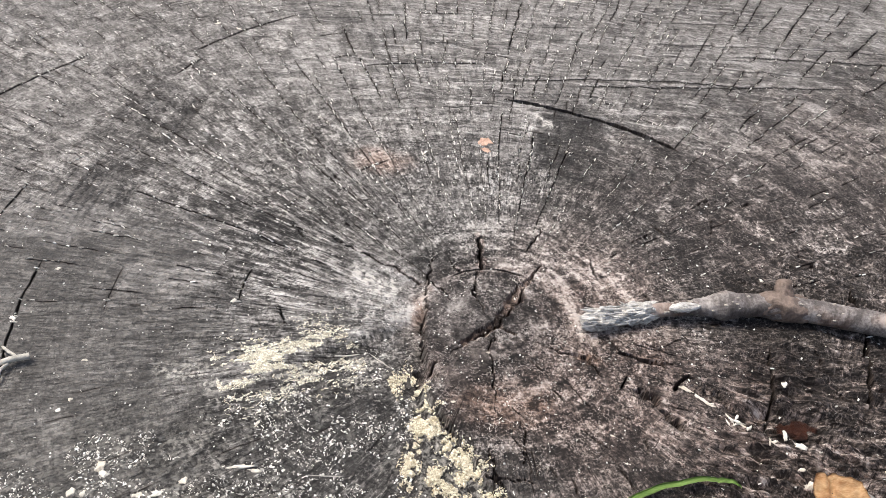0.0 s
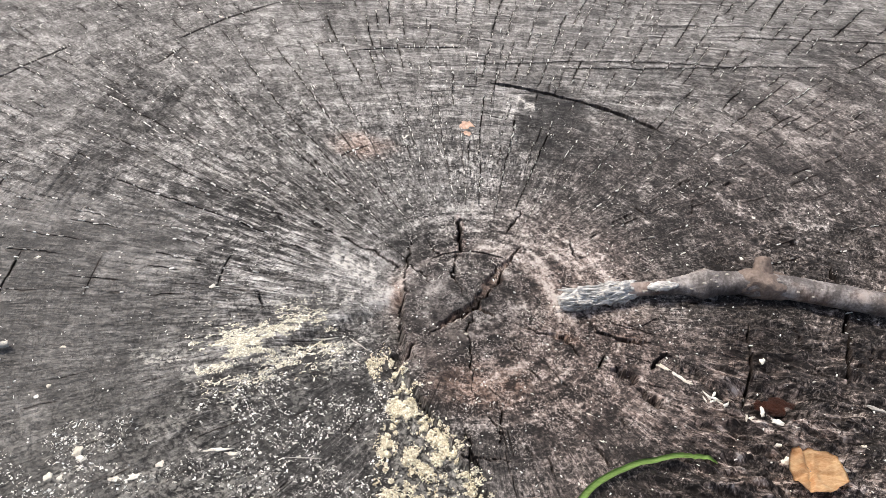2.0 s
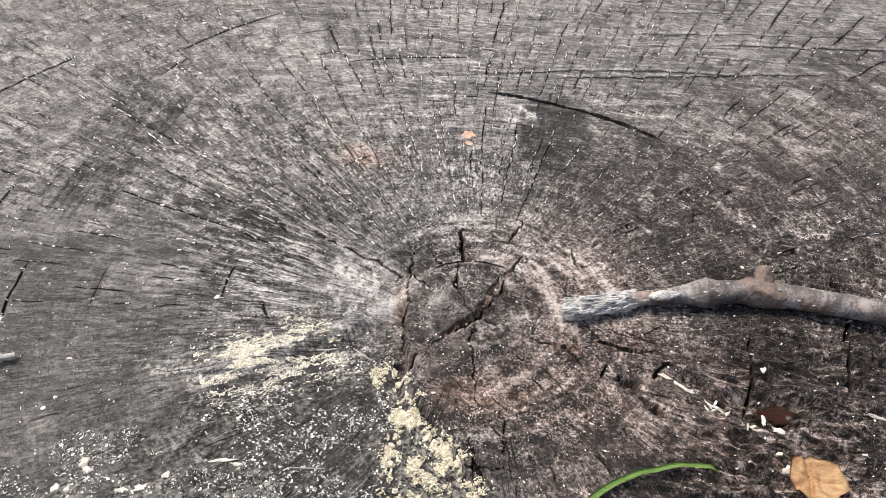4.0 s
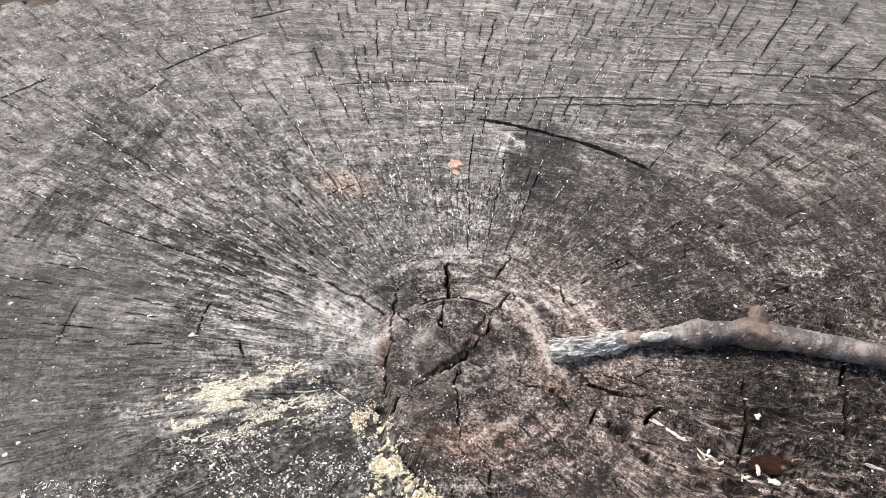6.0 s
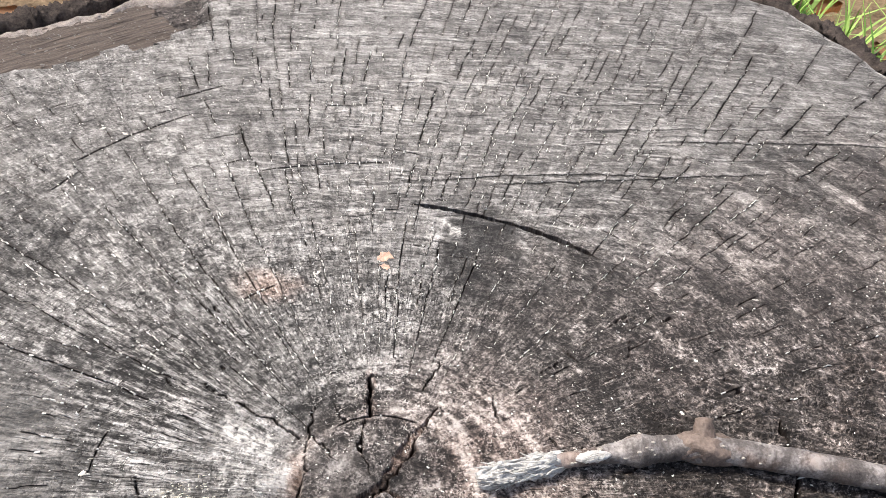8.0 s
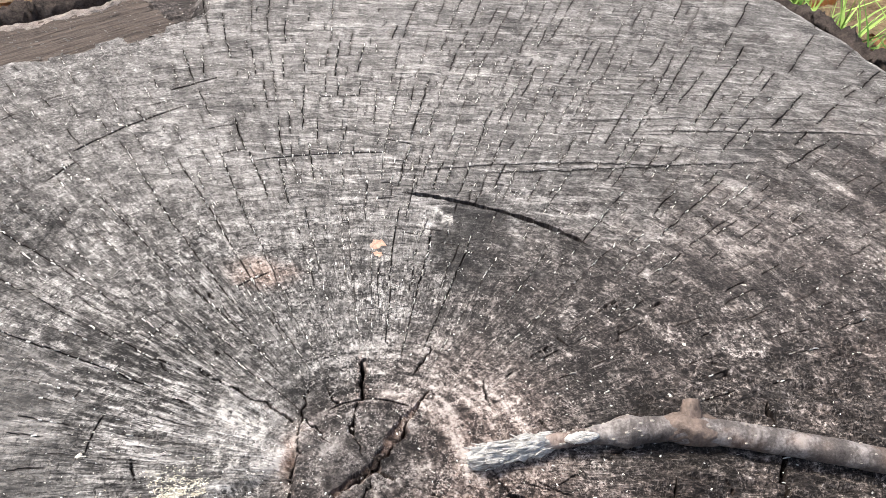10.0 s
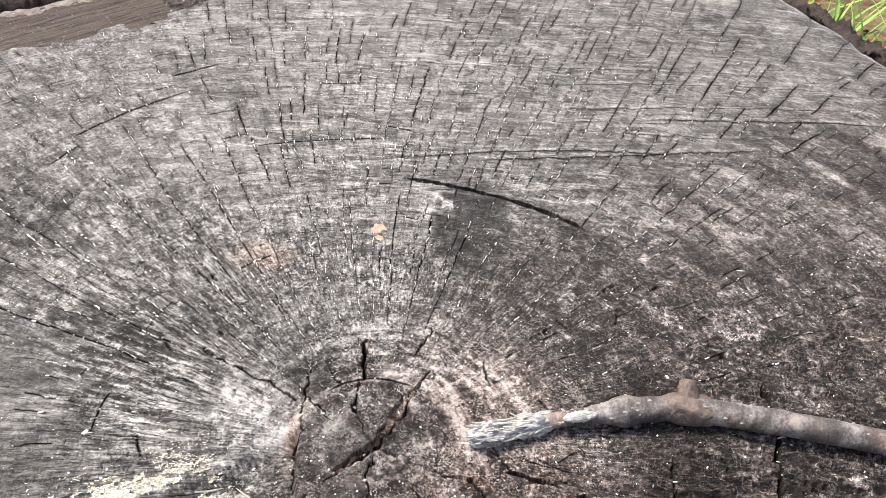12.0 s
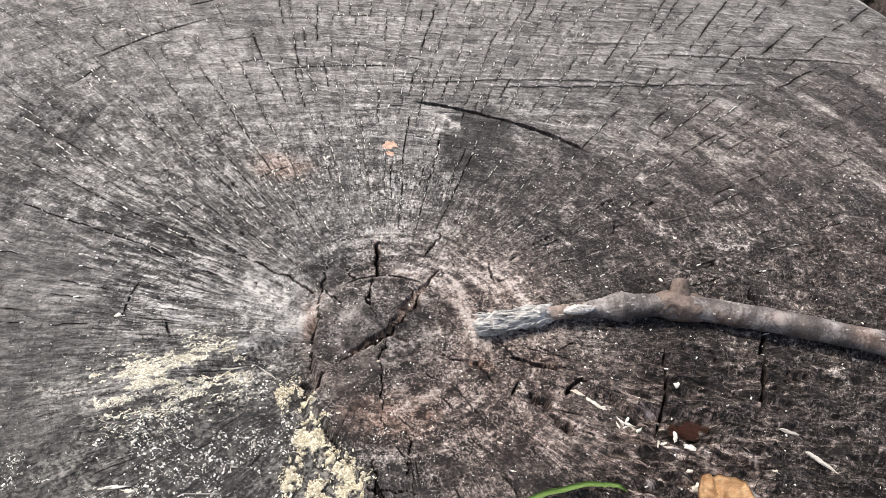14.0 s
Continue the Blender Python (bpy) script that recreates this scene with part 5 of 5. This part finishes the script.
chip(-0.16, 0.192, 3, 2.6, 1, 10)
chip(0.193, 0.115, 4, 1.6, 0.8, -5)
chip(0.16, 0.33, 2.6, 2, 0.8, 0)
chip(-0.033, 0.128, 4, 2.2, 0.8, 60)
chip(-0.1015, -0.0795, 14, 2.6, 0.9, 4)
chip(-0.0955, -0.0802, 7, 1.6, 0.8, -3)
chip(-0.24, 0.36, 6, 3.5, 1.4, 20)
chip(-0.228, 0.372, 5, 3, 1.2, 60)
chip(-0.205, 0.345, 9, 5, 2, 40)
for c in ((0.1695, -0.05, 10, 2.2, 1.2, -20), (0.176, -0.064, 24, 2.2, 1.3, -43), (0.142, -0.08, 12, 3.2, 1.6, -48), (-0.066, -0.0185, 16, 1.4, 0.8, 8), (-0.052, -0.019, 14, 1.3, 0.8, -38), (-0.033, -0.033, 6, 1.2, 0.8, 70), (-0.098, 0.148, 5, 0.9, 0.6, 80), (-0.074, -0.0795, 30, 0.7, 0.6, 1)):
    chip(*c, M_TWIGLET, "splinter", "long bleached wood splinter lying on the stump", "splinter", "splinters on the stump")


def orange_flake():
    """Angular flake of inner bark: a bent plate with thickness, cracked from one point and lifted at its edges."""
    bm = bmesh.new()
    turns, rows = 56, 15
    corners = ((182, 11.5), (138, 12.5), (118, 12.0), (40, 11.0), (-12, 12.5), (-70, 9.0), (-125, 9.5))
    grid = []
    mid = bm.verts.new((0, 0, 0.0016))
    for j in range(1, rows + 1):
        ring = []
        for i in range(turns):
            a = 2 * math.pi * i / turns - math.pi
            reach = 1.0
            pts = [(radians(d), q / 1000) for d, q in corners]
            best = 1.0
            for (a0, q0), (a1, q1) in zip(pts, pts[1:] + pts[:1]):
                x0, y0, x1, y1 = q0 * math.cos(a0), q0 * math.sin(a0), q1 * math.cos(a1), q1 * math.sin(a1)
                ex, ey, dx, dy = x1 - x0, y1 - y0, math.cos(a), math.sin(a)
                den = dx * ey - dy * ex
                if abs(den) > 1e-9:
                    far, k = (x0 * ey - y0 * ex) / den, (x0 * dy - y0 * dx) / den
                    if far > 0 and -1e-6 <= k <= 1 + 1e-6:
                        best = min(best, far)
            f = j / rows
            edge = best * (1 + 0.06 * noise.noise(Vector((a * 5, 0, 2))))
            x, y = f * edge * math.cos(a), f * edge * math.sin(a)
            crease = sum(math.exp(-((math.hypot(x + 0.002, y - 0.002) * math.sin(math.atan2(y - 0.002, x + 0.002) - radians(w))) / 0.0007) ** 2) * (math.cos(math.atan2(y - 0.002, x + 0.002) - radians(w)) > 0) * lim for w, lim in ((100, 1.0), (165, 0.9), (215, 0.8), (262, 1.0), (-15, 0.7)))
            bowl = 0.0026 * f * f * (0.55 + 0.45 * math.cos(a - radians(60)))
            z = 0.0016 + bowl + 0.0011 * noise.noise(Vector((x * 300, y * 300, 7))) - 0.0022 * min(1.0, crease)
            ring.append(bm.verts.new((x, y, z)))
        grid.append(ring)
    for i in range(turns):
        bm.faces.new((mid, grid[0][i], grid[0][(i + 1) % turns])).smooth = True
        for p, q in zip(grid, grid[1:]):
            bm.faces.new((p[i], q[i], q[(i + 1) % turns], p[(i + 1) % turns])).smooth = True
    bmesh.ops.solidify(bm, geom=bm.faces[:], thickness=0.0014)
    me = bpy.data.meshes.new("bark_flake")
    bm.to_mesh(me)
    bm.free()
    me.materials.append(M_ORANGE)
    ob = new("bark_flake", me)
    ob.location = (0.1297, -0.0858, level(0.1297, -0.0858) + 0.0006)
    ob.rotation_euler = (0.05, 0, radians(-4))
    return tagged(ob, "curled orange flake of inner bark with dark creases", "bark flake")


orange_flake()
chip(0.1222, -0.0772, 6, 4.5, 3, 40, M_CHIP, "wood_chip", "pale yellow chip beside the orange flake")
chip(0.0, 0.1415, 12, 10, 1.0, 25, M_PINK, "bark_flake", "small pinkish brown bark flake pressed on grey wood", "bark flake", "bark flakes")
chip(0.001, 0.134, 8, 5.5, 0.8, -20, M_PINK, "bark_flake", "small pinkish brown bark flake pressed on grey wood", "bark flake", "bark flakes")


# ---- tubes ----
def smooth_path(points, count):
    """Catmull-Rom through a few points."""
    p = [Vector(points[0]) * 2 - Vector(points[1])] + [Vector(q) for q in points] + [Vector(points[-1]) * 2 - Vector(points[-2])]
    out = []
    for i in range(count):
        s = i / (count - 1) * (len(points) - 1)
        k = min(int(s), len(points) - 2)
        f = s - k
        a, b, c, d = p[k], p[k + 1], p[k + 2], p[k + 3]
        out.append(0.5 * ((2 * b) + (c - a) * f + (2 * a - 5 * b + 4 * c - d) * f * f + (3 * b - a - 3 * c + d) * f ** 3))
    return out


def tube(path, radius, sides=24, rough=0.0, seed=0, flat=1.0, along=30.0):
    """A closed tube along a path; radius is a function of the share along it."""
    bm = bmesh.new()
    rings = []
    up = Vector((0, 0, 1))
    for i, p in enumerate(path):
        d = (path[min(i + 1, len(path) - 1)] - path[max(i - 1, 0)]).normalized()
        s = d.cross(up).normalized()
        w = s.cross(d)
        f = i / (len(path) - 1)
        ring = []
        for j in range(sides):
            a = 2 * math.pi * j / sides
            k = radius(f) * (1 + rough * noise.noise(Vector((math.cos(a) * 1.6, math.sin(a) * 1.6, f * along + seed))) + 0.5 * rough * noise.noise(Vector((math.cos(a) * 5, math.sin(a) * 5, f * along * 2.6 + seed))))
            ring.append(bm.verts.new(p + s * math.cos(a) * k + w * math.sin(a) * k * flat))
        rings.append(ring)
    for a, b in zip(rings, rings[1:]):
        for j in range(sides):
            bm.faces.new((a[j], a[(j + 1) % sides], b[(j + 1) % sides], b[j])).smooth = True
    bm.faces.new(rings[0][::-1])
    bm.faces.new(rings[-1])
    bmesh.ops.recalc_face_normals(bm, faces=bm.faces[:])
    return bm


def build_stick():
    stick = new("stick")
    tagged(stick, "bent grey-brown stick with a frayed white tip lying on the stump", "stick")
    z = TOP + 0.0062
    line = [(0.070, 0.0082, z - 0.0002), (0.086, 0.0108, z), (0.108, 0.0138, z + 0.0006), (0.133, 0.0147, z + 0.0012), (0.161, 0.0105, z + 0.0012), (0.203, 0.0015, z + 0.001), (0.262, -0.015, z + 0.001), (0.337, -0.039, z + 0.001)]

    def girth(f):
        node = math.exp(-((f - 0.28) / 0.038) ** 2) * 0.0021
        ridge = math.exp(-((f - 0.43) / 0.018) ** 2) * 0.001
        return 0.0033 + 0.0022 * step(0.08, 0.4, f) + node + ridge

    body = part("bark_body", tube(smooth_path(line, 150), girth, 28, 0.09, 1), M_STICK, stick, "smooth grey-brown bark with pale pores")
    # swollen node with the stub of a cut side twig
    node_path = smooth_path([(0.122, 0.0147, z + 0.0010), (0.134, 0.0148, z + 0.0012), (0.149, 0.0125, z + 0.0012)], 40)
    swelling = part("node", tube(node_path, lambda f: 0.0042 + 0.0031 * math.sin(f * math.pi), 28, 0.36, 5, 1.0, 2.5), M_NODE, stick, "swollen warm brown node")
    stub = smooth_path([(0.134, 0.0165, z + 0.003), (0.1355, 0.0205, z + 0.0062), (0.1362, 0.0245, z + 0.0082)], 16)
    part("twig_stub", tube(stub, lambda f: 0.0046 - 0.0008 * f, 20, 0.3, 8, 1.0, 2.5), M_NODE, swelling, "cut stub of a side twig")
    # frayed tip: a flattened bleached core and loose fibres
    core = smooth_path([(0.0385, 0.0005, TOP + 0.0048), (0.051, 0.0028, TOP + 0.0056), (0.063, 0.006, TOP + 0.006), (0.075, 0.009, z)], 50)
    tip = part("frayed_tip", tube(core, lambda f: (0.0047 + 0.0007 * math.sin(f * 11) - 0.0008 * f) * (0.55 + 0.45 * min(1, f * 5)), 44, 0.75, 13, 0.8, 7.0), M_FRAY, stick, "bleached white splintered wood")
    r = random.Random(5)
    for i in range(80):
        a = r.uniform(0, 6.28)
        s0 = r.uniform(0.0, 0.75)
        p0 = core[int(s0 * 49)]
        p1 = core[min(49, int((s0 + r.uniform(0.15, 0.35)) * 49))]
        off = Vector((0, math.cos(a), max(-0.3, math.sin(a)))) * 0.0044
        kink = Vector((r.uniform(-1, 1), r.uniform(-1, 1), r.uniform(0, 1))) * 0.0022
        part("fibre", tube(smooth_path([p0 + off * r.uniform(1, 1.25) + kink, (p0 + p1) / 2 + off, p1 + off * 0.9], 8), lambda f: 0.00016 + 0.0003 * math.sin(f * math.pi), 6, 0.3, i), M_FRAY, tip)
    # strip of stripped wood further along, and pale pores
    strip = smooth_path([(0.079, 0.0072, z + 0.0032), (0.086, 0.0082, z + 0.0036), (0.094, 0.0095, z + 0.0036)], 20)
    part("stripped_patch", tube(strip, lambda f: 0.0006 + 0.0021 * math.sin(f * math.pi) ** 0.7, 14, 0.35, 21, 0.7), M_FRAY, stick, "bare bleached wood where bark is gone")
    path = smooth_path(line, 150)
    for i in range(60):
        k = r.randrange(10, 148)
        d = (path[k + 1] - path[k - 1]).normalized()
        s = d.cross(Vector((0, 0, 1))).normalized()
        w = s.cross(d)
        a = r.uniform(0.2, 2.9)
        bm = bmesh.new()
        bmesh.ops.create_icosphere(bm, subdivisions=1, radius=r.uniform(0.0003, 0.0007))
        bmesh.ops.scale(bm, vec=(1.6, 1, 1), verts=bm.verts)
        bmesh.ops.translate(bm, vec=path[k] + (s * math.cos(a) + w * math.sin(a)) * girth(k / 149) * 1.0, verts=bm.verts)
        part("pore", bm, M_PORE, body)
    return stick


build_stick()


def grass_blade():
    """One fresh blade that lies bowed on the wood: a channelled ribbon with thickness."""
    pts = [(0.028, -0.112), (0.041, -0.0935), (0.06, -0.083), (0.083, -0.0788), (0.0925, -0.0808)]
    path = smooth_path([(x, y, 0) for x, y in pts], 46)
    bm = bmesh.new()
    rows = []
    for i, p in enumerate(path):
        d = (path[min(i + 1, 45)] - path[max(i - 1, 0)]).normalized()
        s = Vector((-d.y, d.x, 0))
        f = i / 45
        half = 0.0015 * (1 - 0.3 * f) * min(1, (1 - f) * 9 + 0.12)
        z = level(p.x, p.y) + 0.0012 + 0.0012 * math.sin(f * math.pi)
        rows.append([bm.verts.new(Vector((p.x, p.y, z)) + s * half * k + Vector((0, 0, 0.0007 * k * k))) for k in (-1, -0.5, 0, 0.5, 1)])
    for a, b in zip(rows, rows[1:]):
        for j in range(4):
            bm.faces.new((a[j], b[j], b[j + 1], a[j + 1])).smooth = True
    bmesh.ops.solidify(bm, geom=bm.faces[:], thickness=0.0005)
    me = bpy.data.meshes.new("grass_blade")
    bm.to_mesh(me)
    bm.free()
    me.materials.append(M_BLADE)
    return tagged(new("grass_blade", me), "single bowed green grass blade lying on the stump", "grass blade")


grass_blade()


def plant_stem():
    """Dry bleached plant scrap by the crack on the far side."""
    stem = new("dry_plant_scrap")
    tagged(stem, "bleached dry plant scrap with short side shoots", "plant scrap")
    z = TOP + 0.0016
    stalk = part("stem", tube(smooth_path([(-0.193, -0.0345, z + 0.001), (-0.2, -0.038, z + 0.002), (-0.209, -0.043, z + 0.001), (-0.225, -0.049, z)], 40), lambda f: 0.0014 - 0.0005 * f, 14, 0.25, 31), M_STEM, stem)
    for x0, y0, x1, y1 in ((-0.2, -0.039, -0.201, -0.048), (-0.197, -0.036, -0.206, -0.029), (-0.207, -0.042, -0.212, -0.052)):
        part("side_shoot", tube(smooth_path([(x0, y0, z + 0.001), ((x0 + x1) / 2 - 0.001, (y0 + y1) / 2, z + 0.0014), (x1, y1, z - 0.0006)], 16), lambda f: 0.0008 - 0.0003 * f, 10, 0.25, 33), M_STEM, stalk)


plant_stem()


# ---- ground, grass and leaves round the stump ----
def build_ground():
    side = np.concatenate([-np.geomspace(400, 2.6, 24), np.linspace(-2.4, 2.4, 121), np.geomspace(2.6, 400, 24)])
    X, Y = np.meshgrid(side, side)
    Z = (0.05 * (fbm(X * 1.5, Y * 1.5, 3, 90) - 0.5) + 0.016 * (fbm(X * 9, Y * 9, 3, 91) - 0.5)) * (np.hypot(X, Y) < 30)
    n = len(side)
    return quads_mesh("ground", np.stack([X, Y, Z], -1).reshape(-1, 3), grid_quads(n, n), M_SOIL)


tagged(new("ground", build_ground()), "brown earth with leaf litter round the stump", "ground", kind="structure")


def build_grass(n, seed):
    """Curved tapering blades in tufts."""
    g = np.random.default_rng(seed)
    t = g.random(n) * 2 * math.pi
    ahead = g.random(n) < 0.72
    t = np.where(ahead, radians(18) + radians(142) * g.random(n), t)
    r = outline(np.angle(np.exp(1j * t))) * 1.2 + 0.03 + 1.9 * g.random(n) ** 1.3
    x, y = r * np.cos(t), r * np.sin(t)
    bare = (t > radians(106)) & (t < radians(152)) & (r < 1.6)
    keep = ~bare & (fbm(x * 5, y * 5, 3, 95) > 0.44 + 0.1 * (x < 0)) & (fbm(x * 22, y * 22, 2, 96) > 0.36)
    x, y = x[keep], y[keep]
    n = len(x)
    h, a = 0.06 + 0.15 * g.random(n), g.random(n) * 6.28
    lean, w = 0.25 + 0.9 * g.random(n), 0.0022 + 0.003 * g.random(n)
    rows = []
    for k in range(5):
        f = k / 4
        out = h * lean * f * f
        for s in (-1, 1):
            ww = w * (1 - 0.92 * f ** 1.6) * s
            rows.append(np.stack([x + np.cos(a) * out - np.sin(a) * ww, y + np.sin(a) * out + np.cos(a) * ww, h * f * (1 - 0.25 * lean * f) - 0.01], -1))
    co = np.stack(rows, 1).reshape(-1, 3)
    base = 10 * np.arange(n)[:, None, None]
    q = np.array([(0, 1, 3, 2), (2, 3, 5, 4), (4, 5, 7, 6), (6, 7, 9, 8)])[None]
    return quads_mesh("grass", co, (base + q).reshape(-1, 4), M_GRASS)


tagged(new("grass", build_grass(42000, 3)), "fresh green grass growing round the stump", "grass", kind="stuff")


def leaf_mesh(seed):
    bm = bmesh.new()
    r = random.Random(seed)
    curl, length = r.uniform(0.3, 1.2), 1.0
    rows = []
    for i in range(9):
        f = i / 8
        half = 0.34 * math.sin(math.pi * min(1, f * 0.97 + 0.03)) ** 0.8
        rows.append([bm.verts.new((f - 0.5, k * half * (1 + 0.1 * math.sin(i * 2.3 + k)), 0.1 + curl * 0.12 * k * k * 2 + 0.12 * math.sin(f * 3 + seed) + 0.03 * noise.noise(Vector((f * 4, k * 3, seed))))) for k in (-1, -0.5, 0, 0.5, 1)])
    for a, b in zip(rows, rows[1:]):
        for j in range(4):
            bm.faces.new((a[j], b[j], b[j + 1], a[j + 1])).smooth = True
    bmesh.ops.solidify(bm, geom=bm.faces[:], thickness=0.012)
    me = bpy.data.meshes.new("dry_leaf")
    bm.to_mesh(me)
    bm.free()
    me.materials.append(M_LEAF)
    return me


leaf_meshes = [leaf_mesh(i) for i in range(5)]
r = random.Random(12)
spots = [(0.84, 1.33, 0.09, 20), (0.9, 1.2, 0.07, 80), (0.78, 1.42, 0.08, 140), (-0.6, 1.2, 0.08, 10), (-0.52, 1.3, 0.07, 60), (-0.7, 1.12, 0.09, 100)]
for _ in range(46):
    t, d = radians(r.uniform(15, 165)), r.uniform(0.85, 2.2)
    spots.append((d * math.cos(t), d * math.sin(t), r.uniform(0.05, 0.1), r.uniform(0, 360)))
for i, (x, y, s, turn) in enumerate(spots):
    ob = new("dry_leaf", leaf_meshes[i % 5])
    ob.matrix_basis = pose(x, y, 0.0, r.uniform(-12, 12), r.uniform(-12, 12), turn) @ Matrix.Scale(s, 4)
    tagged(ob, "curled dry brown leaf lying on the ground", "leaf", "leaves on the ground")
